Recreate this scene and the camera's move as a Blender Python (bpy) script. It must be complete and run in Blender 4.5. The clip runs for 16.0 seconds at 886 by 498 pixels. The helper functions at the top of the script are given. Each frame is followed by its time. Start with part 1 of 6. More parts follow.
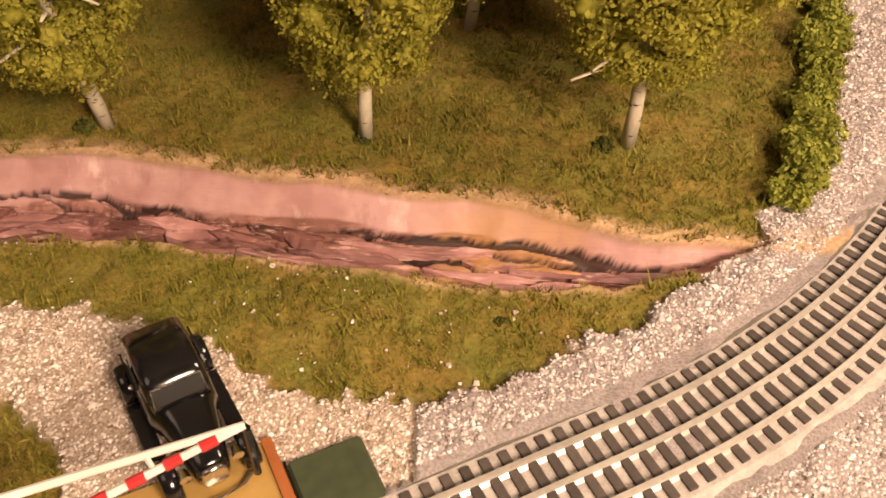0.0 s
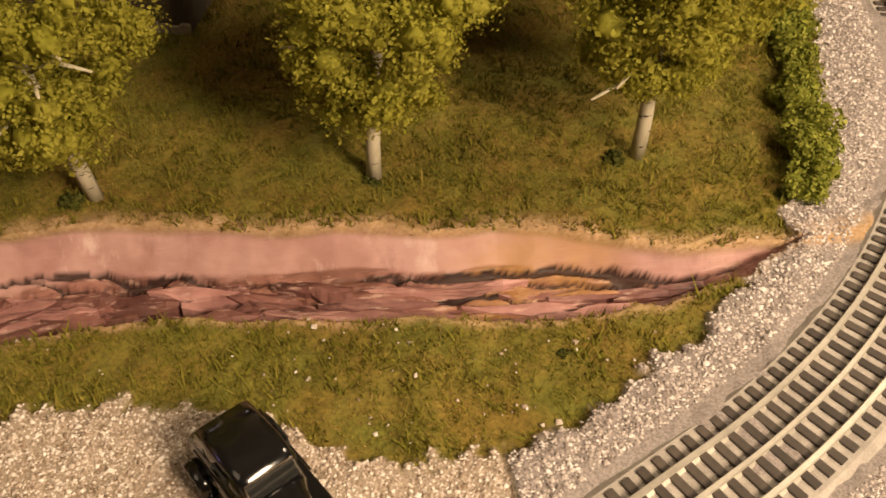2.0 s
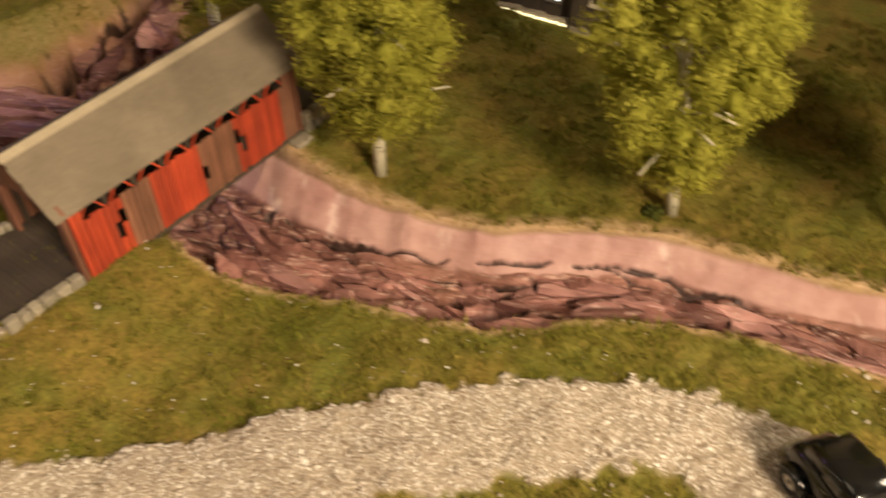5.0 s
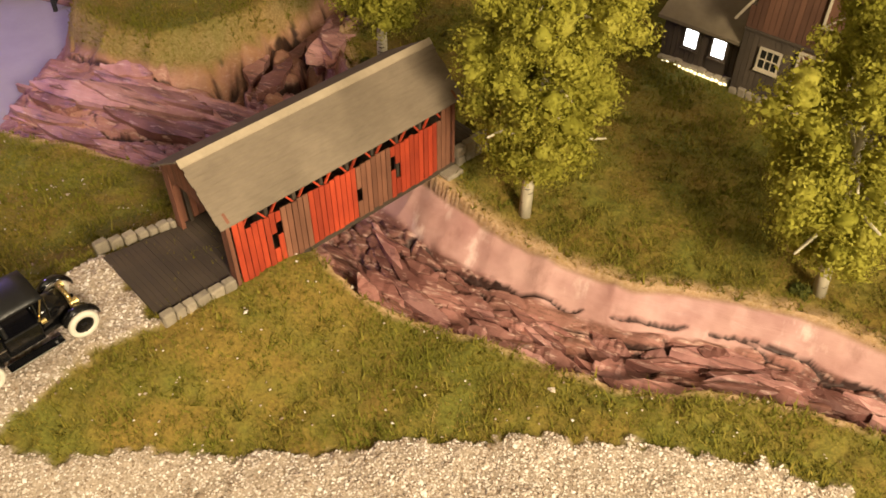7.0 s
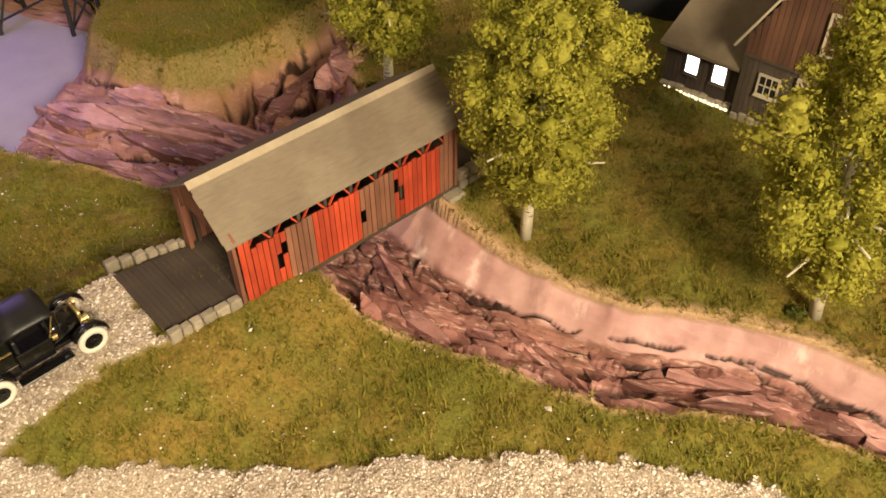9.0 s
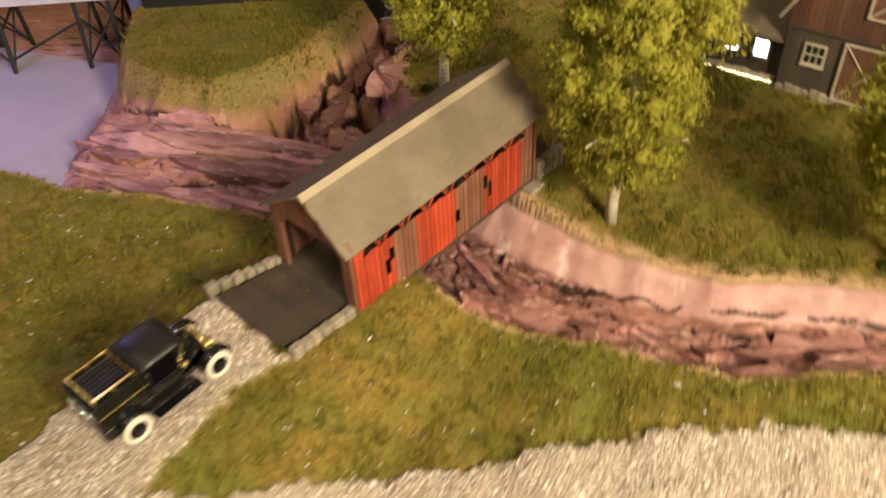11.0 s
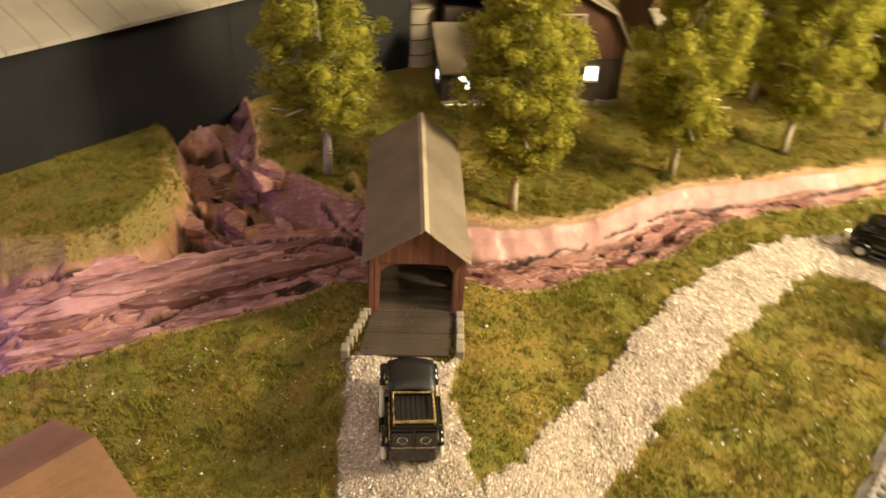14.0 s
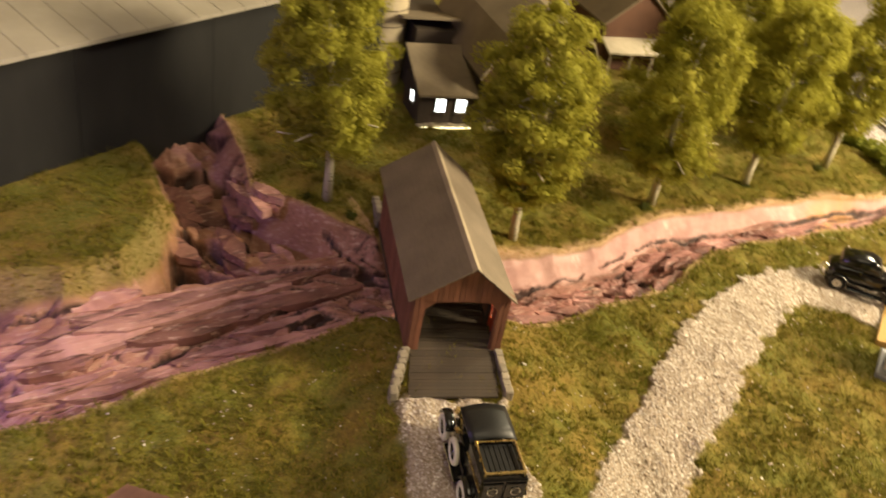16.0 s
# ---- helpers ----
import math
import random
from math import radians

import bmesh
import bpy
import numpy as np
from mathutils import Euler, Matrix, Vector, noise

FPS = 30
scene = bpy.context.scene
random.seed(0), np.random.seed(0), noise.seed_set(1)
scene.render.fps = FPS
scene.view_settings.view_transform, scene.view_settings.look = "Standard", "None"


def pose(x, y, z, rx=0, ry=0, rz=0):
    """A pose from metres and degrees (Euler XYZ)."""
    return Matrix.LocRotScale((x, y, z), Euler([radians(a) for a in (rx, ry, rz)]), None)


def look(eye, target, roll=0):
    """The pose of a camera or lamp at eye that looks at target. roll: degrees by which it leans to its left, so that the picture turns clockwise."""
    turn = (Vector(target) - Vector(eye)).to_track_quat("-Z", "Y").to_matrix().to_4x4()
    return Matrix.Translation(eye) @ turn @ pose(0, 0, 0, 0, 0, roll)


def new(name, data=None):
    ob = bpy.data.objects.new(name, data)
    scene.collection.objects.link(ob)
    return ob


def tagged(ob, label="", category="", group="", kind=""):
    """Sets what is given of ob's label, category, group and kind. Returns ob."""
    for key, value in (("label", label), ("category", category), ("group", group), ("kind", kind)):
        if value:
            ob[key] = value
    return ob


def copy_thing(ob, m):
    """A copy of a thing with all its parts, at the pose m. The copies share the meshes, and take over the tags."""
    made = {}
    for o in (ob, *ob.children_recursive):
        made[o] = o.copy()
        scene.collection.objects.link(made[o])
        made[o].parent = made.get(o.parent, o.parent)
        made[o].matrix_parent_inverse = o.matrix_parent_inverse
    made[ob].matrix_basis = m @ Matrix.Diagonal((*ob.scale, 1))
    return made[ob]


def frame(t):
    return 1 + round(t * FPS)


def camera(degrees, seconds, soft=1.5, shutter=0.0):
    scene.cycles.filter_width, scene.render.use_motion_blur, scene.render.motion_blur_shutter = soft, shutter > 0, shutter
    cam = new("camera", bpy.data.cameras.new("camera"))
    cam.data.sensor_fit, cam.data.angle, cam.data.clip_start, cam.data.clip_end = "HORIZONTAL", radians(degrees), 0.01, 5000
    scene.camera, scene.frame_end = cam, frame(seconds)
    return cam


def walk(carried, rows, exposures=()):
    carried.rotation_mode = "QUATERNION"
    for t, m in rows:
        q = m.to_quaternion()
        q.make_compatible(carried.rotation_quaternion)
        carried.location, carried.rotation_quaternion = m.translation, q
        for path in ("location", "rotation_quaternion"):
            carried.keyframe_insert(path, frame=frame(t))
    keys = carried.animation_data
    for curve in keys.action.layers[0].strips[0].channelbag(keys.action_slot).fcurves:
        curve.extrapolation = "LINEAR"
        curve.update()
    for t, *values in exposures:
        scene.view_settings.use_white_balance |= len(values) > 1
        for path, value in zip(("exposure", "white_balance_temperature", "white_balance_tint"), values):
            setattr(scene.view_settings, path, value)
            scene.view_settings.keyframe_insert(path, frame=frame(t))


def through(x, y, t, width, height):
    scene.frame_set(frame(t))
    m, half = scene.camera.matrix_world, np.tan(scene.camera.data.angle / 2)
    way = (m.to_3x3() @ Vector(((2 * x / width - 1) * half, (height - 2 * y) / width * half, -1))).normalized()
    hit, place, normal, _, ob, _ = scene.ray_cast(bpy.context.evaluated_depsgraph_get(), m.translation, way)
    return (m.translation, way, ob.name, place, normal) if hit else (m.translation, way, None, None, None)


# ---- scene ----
cam = camera(54.2, 16.0, soft=1.6, shutter=0.7)
PATH = [
    (0, (0.004, 0.01, 0.327), (0.038, 1.422, -1.089), 1.8),
    (0.5, (-0.013, 0.006, 0.328), (0.051, 1.419, -1.087), 1.9),
    (1, (-0.055, 0.009, 0.339), (0.138, 1.424, -1.062), 1.2),
    (1.5, (-0.063, 0.024, 0.33), (0.197, 1.428, -1.07), 1.1),
    (2, (-0.066, 0.038, 0.327), (0.195, 1.442, -1.072), 1.1),
    (2.5, (-0.089, 0.032, 0.334), (0.164, 1.433, -1.071), 3.6),
    (3, (-0.114, 0.021, 0.343), (-0.015, 1.442, -1.062), 2.9),
    (3.5, (-0.144, 0.004, 0.372), (-0.217, 1.398, -1.061), 0.6),
    (4, (-0.171, -0.009, 0.402), (-0.360, 1.352, -1.051), -1.0),
    (4.5, (-0.217, -0.019, 0.402), (-0.456, 1.356, -1.030), -0.9),
    (5, (-0.250, -0.018, 0.411), (-0.560, 1.343, -1.021), -0.7),
    (5.2, (-0.264, -0.018, 0.415), (-0.612, 1.341, -1.010), -0.2),
    (7.5, (-0.273, -0.02, 0.43), (-0.845, 1.295, -0.963), -0.5),
    (8, (-0.268, -0.026, 0.435), (-0.851, 1.294, -0.95), -0.5),
    (10.3, (-0.259, -0.021, 0.432), (-0.858, 1.329, -0.917), -1.3),
    (10.5, (-0.276, -0.022, 0.429), (-0.866, 1.328, -0.924), -1.5),
    (11, (-0.354, -0.065, 0.431), (-0.848, 1.322, -0.922), -3.4),
    (11.5, (-0.378, -0.236, 0.472), (-0.646, 1.245, -0.845), -0.1),
    (12, (-0.465, -0.353, 0.503), (-0.619, 1.236, -0.703), -1.3),
    (12.5, (-0.587, -0.332, 0.503), (-0.529, 1.287, -0.67), -2.9),
    (13, (-0.637, -0.206, 0.459), (-0.29, 1.37, -0.722), 2.8),
    (13.5, (-0.705, -0.184, 0.442), (-0.212, 1.372, -0.713), 5.2),
    (14, (-0.809, -0.188, 0.456), (-0.023, 1.267, -0.669), 3.7),
    (14.5, (-0.867, -0.127, 0.434), (0.106, 1.226, -0.672), 6.5),
    (15, (-0.914, -0.072, 0.422), (0.196, 1.186, -0.668), 8.9),
    (15.5, (-0.915, -0.075, 0.427), (0.236, 1.149, -0.658), 9.7),
    (16, (-0.918, -0.095, 0.455), (0.15, 1.202, -0.63), 10.4),
]
walk(cam, [(t, look(eye, target, roll)) for t, eye, target, roll in PATH],
     [(0.0, -0.42, 6900, 32), (0.6, -0.55, 7000, 28), (1.5, -0.82, 7000, 22), (2.5, -0.52, 6800, 17), (4.0, -0.38, 6500, 11), (5.0, -0.25, 6500, 10), (7.5, 0.12, 6500, 9), (11.0, 0.14, 6350, 7), (11.7, 0.20, 6300, 5), (12.4, 0.05, 6500, 5), (13.0, -0.10, 7000, 5), (13.5, 0.0, 7000, 5), (14.0, 0.48, 6700, 5), (14.5, 0.44, 6750, 5), (15.2, 0.40, 6700, 5), (16.0, 0.30, 6750, 5)])

# ---- light ----
world = bpy.data.worlds.new("room_air")
scene.world = world
world.use_nodes = True
world.node_tree.nodes["Background"].inputs[0].default_value = (1.0, 0.86, 0.66, 1)
world.node_tree.nodes["Background"].inputs[1].default_value = 0.075
scene.view_settings.exposure = 0.0


def lamp(name, kind, place, target, watts, colour, size=0.2):
    data = bpy.data.lights.new(name, kind)
    data.energy, data.color = watts, colour
    if kind == "AREA":
        data.shape, data.size = "DISK", size
    else:
        data.shadow_soft_size = size
    ob = new(name, data)
    ob.matrix_world = look(place, target)
    return ob


lamp("ceiling_lamp", "AREA", (0.52, -0.50, 0.84), (0.0, 0.40, 0), 41.0, (1.0, 0.81, 0.55), 0.40)
lamp("ceiling_lamp", "AREA", (0.90, 0.50, 0.90), (0.25, 0.60, 0), 13.0, (1.0, 0.84, 0.58), 0.30)
# wide fill added over the west to lift dim sides; no fixture hangs there
lamp("ceiling_lamp", "AREA", (-1.0, -0.3, 1.5), (-0.4, 0.4, 0), 5.0, (1.0, 0.83, 0.58), 0.9)
lamp("purple_lamp", "AREA", (-1.08, 0.40, 0.24), (-0.92, 0.45, -0.03), 0.52, (0.40, 0.27, 1.0), 0.05)

# ---- materials ----


def nodes_of(name):
    m = bpy.data.materials.new(name)
    m.use_nodes = True
    tree = m.node_tree
    return m, tree, tree.nodes["Principled BSDF"]


def add(tree, kind, **sets):
    n = tree.nodes.new(kind)
    for k, v in sets.items():
        if k in n.inputs:
            n.inputs[k].default_value = v
    return n


def noise_tex(tree, coord, scale, detail=6, rough=0.6, stretch=(1, 1, 1)):
    mp = tree.nodes.new("ShaderNodeMapping")
    mp.inputs["Scale"].default_value = stretch
    tree.links.new(coord, mp.inputs["Vector"])
    n = add(tree, "ShaderNodeTexNoise", Scale=scale, Detail=detail, Roughness=rough)
    tree.links.new(mp.outputs[0], n.inputs["Vector"])
    return n.outputs["Fac"]


def ramp(tree, value, stops):
    r = tree.nodes.new("ShaderNodeValToRGB")
    e = r.color_ramp.elements
    while len(e) < len(stops):
        e.new(0.5)
    for item, (p, c) in zip(e, stops):
        item.position, item.color = p, (*c, 1) if len(c) == 3 else c
    tree.links.new(value, r.inputs[0])
    return r.outputs[0]


def mix(tree, fac, a, b, blend="MIX"):
    n = tree.nodes.new("ShaderNodeMix")
    n.data_type, n.blend_type = "RGBA", blend
    for sock, v in ((n.inputs[0], fac), (n.inputs[6], a), (n.inputs[7], b)):
        if isinstance(v, (int, float)):
            sock.default_value = v
        elif isinstance(v, tuple):
            sock.default_value = (*v, 1)
        else:
            tree.links.new(v, sock)
    return n.outputs[2]


def bumped(tree, shader, height, strength, distance):
    b = add(tree, "ShaderNodeBump", Strength=strength, Distance=distance)
    tree.links.new(height, b.inputs["Height"])
    tree.links.new(b.outputs[0], shader.inputs["Normal"])


def surface(name, low, high, scale=300.0, rough=0.7, metal=0.0, bump=0.25, stretch=(1, 1, 1), spread=0.0, island=False, depth=0.0006, coat=0.0):
    """A painted, wooden, stone or metal surface: two scales of variation, fine relief, and a shade of its own per piece."""
    m, tree, sh = nodes_of(name)
    co = tree.nodes.new("ShaderNodeTexCoord").outputs["Object"]
    fine = noise_tex(tree, co, scale, 8, 0.65, stretch)
    broad = noise_tex(tree, co, scale * 0.13, 3, 0.5)
    c = mix(tree, ramp(tree, fine, [(0.3, (0, 0, 0)), (0.72, (1, 1, 1))]), low, high)
    c = mix(tree, 0.45, c, ramp(tree, broad, [(0.3, tuple(v * 0.7 for v in low)), (0.7, high)]))
    if spread:
        if island:
            rnd = tree.nodes.new("ShaderNodeNewGeometry").outputs["Random Per Island"]
        else:
            rnd = tree.nodes.new("ShaderNodeObjectInfo").outputs["Random"]
        lo, hi = max(0.0, 1 - spread), 1 + spread * 0.4
        c = mix(tree, 1.0, c, ramp(tree, rnd, [(0.0, (lo, lo, lo)), (1.0, (hi, hi, hi))]), "MULTIPLY")
    tree.links.new(c, sh.inputs["Base Color"])
    sh.inputs["Metallic"].default_value = metal
    r = ramp(tree, fine, [(0.2, (rough * 0.8,) * 3), (0.8, (min(1, rough * 1.15),) * 3)])
    tree.links.new(r, sh.inputs["Roughness"])
    sh.inputs["Coat Weight"].default_value = coat
    if bump:
        bumped(tree, sh, fine, bump, depth)
    return m


def pebbles(name, stops, rough=0.85):
    m, tree, sh = nodes_of(name)
    geo = tree.nodes.new("ShaderNodeNewGeometry")
    c = ramp(tree, geo.outputs["Random Per Island"], stops)
    co = tree.nodes.new("ShaderNodeTexCoord").outputs["Object"]
    n = noise_tex(tree, co, 900, 3)
    c = mix(tree, 0.35, c, ramp(tree, n, [(0.3, (0.22, 0.19, 0.17)), (0.7, (0.8, 0.74, 0.68))]), "OVERLAY")
    tree.links.new(c, sh.inputs["Base Color"])
    sh.inputs["Roughness"].default_value = rough
    return m


def foliage(name, stops, tone, scale=25.0, rough=0.75, through=0.25):
    """Leaf bits: shade by bit and by patch, a little light passing through."""
    m, tree, sh = nodes_of(name)
    geo = tree.nodes.new("ShaderNodeNewGeometry")
    co = tree.nodes.new("ShaderNodeTexCoord").outputs["Object"]
    c = ramp(tree, geo.outputs["Random Per Island"], stops)
    patch = noise_tex(tree, co, scale, 4, 0.6)
    c = mix(tree, ramp(tree, patch, [(0.36, (0, 0, 0)), (0.66, (0.75, 0.75, 0.75))]), c, tone)
    tree.links.new(c, sh.inputs["Base Color"])
    sh.inputs["Roughness"].default_value = rough
    sh.inputs["Specular IOR Level"].default_value = 0.2
    tr = tree.nodes.new("ShaderNodeBsdfTranslucent")
    tree.links.new(c, tr.inputs[0])
    ms = tree.nodes.new("ShaderNodeMixShader")
    ms.inputs[0].default_value = through
    tree.links.new(sh.outputs[0], ms.inputs[1])
    tree.links.new(tr.outputs[0], ms.inputs[2])
    tree.links.new(ms.outputs[0], tree.nodes["Material Output"].inputs[0])
    return m


def landscape_material():
    m, tree, sh = nodes_of("scenery")
    co = tree.nodes.new("ShaderNodeTexCoord").outputs["Object"]

    def mask(name):
        a = tree.nodes.new("ShaderNodeAttribute")
        a.attribute_name = name
        return a.outputs["Fac"]

    turf = noise_tex(tree, co, 420, 6, 0.7)
    patch = noise_tex(tree, co, 22, 5, 0.6)
    green = mix(tree, ramp(tree, patch, [(0.38, (0, 0, 0)), (0.62, (1, 1, 1))]), (0.22, 0.15, 0.030), (0.15, 0.145, 0.022))
    grass = mix(tree, ramp(tree, turf, [(0.3, (0, 0, 0)), (0.7, (1, 1, 1))]), mix(tree, 1.0, green, (0.5, 0.5, 0.5), "MULTIPLY"), mix(tree, 1.0, green, (1.35, 1.35, 1.35), "MULTIPLY"))
    # painted plaster rock: mauve wash, dark streaks, dry-brushed cream, ochre powder
    streak = noise_tex(tree, co, 95, 9, 0.66, (0.16, 1.5, 1.5))
    wash = noise_tex(tree, co, 18, 4, 0.6)
    powder = noise_tex(tree, co, 14, 5, 0.65)
    speck = noise_tex(tree, co, 520, 3, 0.6)
    fleck = noise_tex(tree, co, 230, 5, 0.6, (0.28, 1.2, 1.2))
    tint = ramp(tree, wash, [(0.38, (0, 0, 0)), (0.62, (1, 1, 1))])
    pink = mix(tree, mask("umber"), mix(tree, tint, (0.28, 0.125, 0.11), (0.47, 0.24, 0.21)), mix(tree, tint, (0.17, 0.072, 0.062), (0.36, 0.17, 0.145)))
    rock = mix(tree, mix(tree, 1.0, mask("umber"), ramp(tree, streak, [(0.40, (0.85, 0.85, 0.85)), (0.50, (0, 0, 0))]), "MULTIPLY"), pink, (0.10, 0.042, 0.036))
    rock = mix(tree, ramp(tree, fleck, [(0.33, (0.5, 0.5, 0.5)), (0.42, (0, 0, 0))]), rock, (0.11, 0.045, 0.04))
    rock = mix(tree, ramp(tree, fleck, [(0.54, (0, 0, 0)), (0.66, (0.75, 0.75, 0.75))]), rock, (0.62, 0.42, 0.36))
    rock = mix(tree, ramp(tree, speck, [(0.30, (0.8, 0.8, 0.8)), (0.38, (0, 0, 0))]), rock, (0.10, 0.05, 0.035))
    ochre = mix(tree, 1.0, mask("ochre_dust"), ramp(tree, powder, [(0.35, (0.1, 0.1, 0.1)), (0.6, (1, 1, 1))]), "MULTIPLY")
    rock = mix(tree, ochre, rock, (0.38, 0.20, 0.062))
    smooth_face = mix(tree, ramp(tree, wash, [(0.4, (0, 0, 0)), (0.6, (1, 1, 1))]), (0.40, 0.215, 0.20), (0.55, 0.335, 0.31))
    fold = noise_tex(tree, co, 26, 6, 0.65, (1.3, 0.7, 0.5))
    smooth_face = mix(tree, ramp(tree, fold, [(0.34, (0.5, 0.5, 0.5)), (0.44, (0, 0, 0))]), smooth_face, (0.27, 0.13, 0.115))
    smooth_face = mix(tree, ramp(tree, fold, [(0.58, (0, 0, 0)), (0.68, (0.7, 0.7, 0.7))]), smooth_face, (0.72, 0.54, 0.50))
    rock = mix(tree, mask("cliff_side"), rock, mix(tree, mix(tree, 1.0, ochre, (0.6, 0.6, 0.6), "MULTIPLY"), smooth_face, (0.50, 0.29, 0.11)))
    # cracks: dark wash, with the shade of the deep slits painted in too
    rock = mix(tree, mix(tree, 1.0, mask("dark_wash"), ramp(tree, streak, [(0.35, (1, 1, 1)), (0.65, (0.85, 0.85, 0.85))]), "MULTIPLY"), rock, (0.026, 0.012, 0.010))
    rim = mix(tree, ramp(tree, turf, [(0.35, (0, 0, 0)), (0.65, (1, 1, 1))]), (0.42, 0.26, 0.11), (0.58, 0.40, 0.26))
    grit = noise_tex(tree, co, 700, 4, 0.7)
    gravel = mix(tree, ramp(tree, grit, [(0.3, (0, 0, 0)), (0.7, (1, 1, 1))]), (0.22, 0.17, 0.12), (0.52, 0.43, 0.34))
    stone = mix(tree, ramp(tree, grit, [(0.3, (0, 0, 0)), (0.7, (1, 1, 1))]), (0.16, 0.14, 0.13), (0.42, 0.37, 0.35))
    c = mix(tree, mask("road"), grass, gravel)
    c = mix(tree, mask("ballast"), c, stone)
    c = mix(tree, mask("rim"), c, rim)
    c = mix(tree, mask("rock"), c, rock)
    tree.links.new(c, sh.inputs["Base Color"])
    tree.links.new(mix(tree, mask("rock"), (0.9, 0.9, 0.9), ramp(tree, streak, [(0.4, (0.42, 0.42, 0.42)), (0.6, (0.75, 0.75, 0.75))])), sh.inputs["Roughness"])
    sh.inputs["Specular IOR Level"].default_value = 0.3
    h = mix(tree, mask("rock"), turf, streak)
    bumped(tree, sh, h, 0.5, 0.0016)
    return m


SCENERY = landscape_material()
ROOM_WALL = surface("beige_wall_paint", (0.50, 0.40, 0.25), (0.56, 0.45, 0.29), 60, 0.8, bump=0.1)
CEILING = surface("ceiling_paint", (0.62, 0.58, 0.50), (0.70, 0.66, 0.58), 60, 0.85, bump=0.1)
CARPET = surface("dark_carpet", (0.05, 0.045, 0.04), (0.10, 0.09, 0.08), 200, 0.95)
BARK = surface("birch_bark", (0.42, 0.36, 0.24), (0.72, 0.66, 0.50), 220, 0.8, stretch=(1, 1, 0.5))
BARK_MARK = surface("bark_mark", (0.03, 0.025, 0.02), (0.09, 0.07, 0.05), 400, 0.9)
LEAF = foliage("poplar_leaf", [(0.0, (0.28, 0.265, 0.036)), (0.5, (0.38, 0.355, 0.05)), (1.0, (0.49, 0.445, 0.08))], (0.34, 0.33, 0.04), through=0.40)
BUSH_LEAF = foliage("bush_leaf", [(0.0, (0.15, 0.18, 0.025)), (0.5, (0.27, 0.29, 0.04)), (1.0, (0.42, 0.42, 0.08))], (0.20, 0.22, 0.03))
DARK_LEAF = foliage("dark_leaf", [(0.0, (0.05, 0.06, 0.012)), (0.6, (0.09, 0.10, 0.018)), (1.0, (0.14, 0.14, 0.03))], (0.07, 0.08, 0.015))
TURF = foliage("turf", [(0.0, (0.085, 0.08, 0.013)), (0.45, (0.20, 0.17, 0.024)), (0.8, (0.27, 0.22, 0.035)), (1.0, (0.33, 0.25, 0.06))], (0.16, 0.165, 0.02), 20.0, 0.9, 0.15)
STRAW = foliage("straw_turf", [(0.0, (0.20, 0.125, 0.03)), (0.6, (0.34, 0.23, 0.06)), (1.0, (0.48, 0.36, 0.14))], (0.22, 0.17, 0.03), 20.0, 0.9, 0.15)
ROAD_STONE = pebbles("road_gravel", [(0.0, (0.20, 0.14, 0.09)), (0.3, (0.40, 0.33, 0.265)), (0.7, (0.57, 0.50, 0.44)), (1.0, (0.82, 0.77, 0.72))])
BALLAST_STONE = pebbles("grey_ballast", [(0.0, (0.17, 0.14, 0.13)), (0.35, (0.36, 0.32, 0.30)), (0.75, (0.56, 0.51, 0.49)), (1.0, (0.80, 0.76, 0.74))])

# ---- the lie of the land ----
FAR_BANK = [(-0.62, 0.565), (-0.594, 0.537), (-0.566, 0.494), (-0.537, 0.467), (-0.463, 0.431), (-0.406, 0.411), (-0.364, 0.400), (-0.307, 0.399), (-0.254, 0.411), (-0.2, 0.413),
            (-0.148, 0.405), (-0.098, 0.394), (-0.049, 0.389), (-0.016, 0.381), (0.026, 0.378), (0.079, 0.359), (0.118, 0.346), (0.17, 0.342), (0.19, 0.339)]
NEAR_BANK = [(-0.868, 0.374), (-0.828, 0.368), (-0.789, 0.374), (-0.725, 0.381), (-0.659, 0.379), (-0.604, 0.372), (-0.54, 0.345), (-0.492, 0.322), (-0.465, 0.314), (-0.419, 0.314),
             (-0.391, 0.315), (-0.348, 0.312), (-0.29, 0.313), (-0.244, 0.330), (-0.196, 0.341), (-0.148, 0.338), (-0.1, 0.332), (-0.044, 0.322), (0.004, 0.313), (0.045, 0.308),
             (0.104, 0.311), (0.151, 0.322), (0.173, 0.333), (0.19, 0.337)]
ROAD_FAR = [(-0.75, 0.06), (-0.617, 0.117), (-0.568, 0.135), (-0.526, 0.160), (-0.451, 0.200), (-0.371, 0.240), (-0.285, 0.277), (-0.198, 0.293), (-0.136, 0.283), (-0.108, 0.274), (-0.083, 0.257), (-0.058, 0.241), (-0.032, 0.236), (0.009, 0.236)]
ROAD_NEAR = [(-0.75, -0.01), (-0.67, 0.025), (-0.577, 0.069), (-0.512, 0.104), (-0.441, 0.139), (-0.366, 0.172), (-0.267, 0.214), (-0.205, 0.234), (-0.18, 0.235), (-0.167, 0.224), (-0.150, 0.205), (-0.142, 0.18), (-0.10, 0.15), (0.009, 0.15)]
BALLAST_FAR = [(0.009, 0.236), (0.027, 0.243), (0.055, 0.257), (0.084, 0.274), (0.114, 0.288), (0.149, 0.314), (0.186, 0.340)]
PLATEAU = [(-0.90, 0.60), (-0.885, 0.548), (-0.858, 0.502), (-0.811, 0.485), (-0.766, 0.491), (-0.733, 0.519), (-0.695, 0.58), (-0.690, 0.665), (-0.70, 0.83), (-0.92, 0.83)]
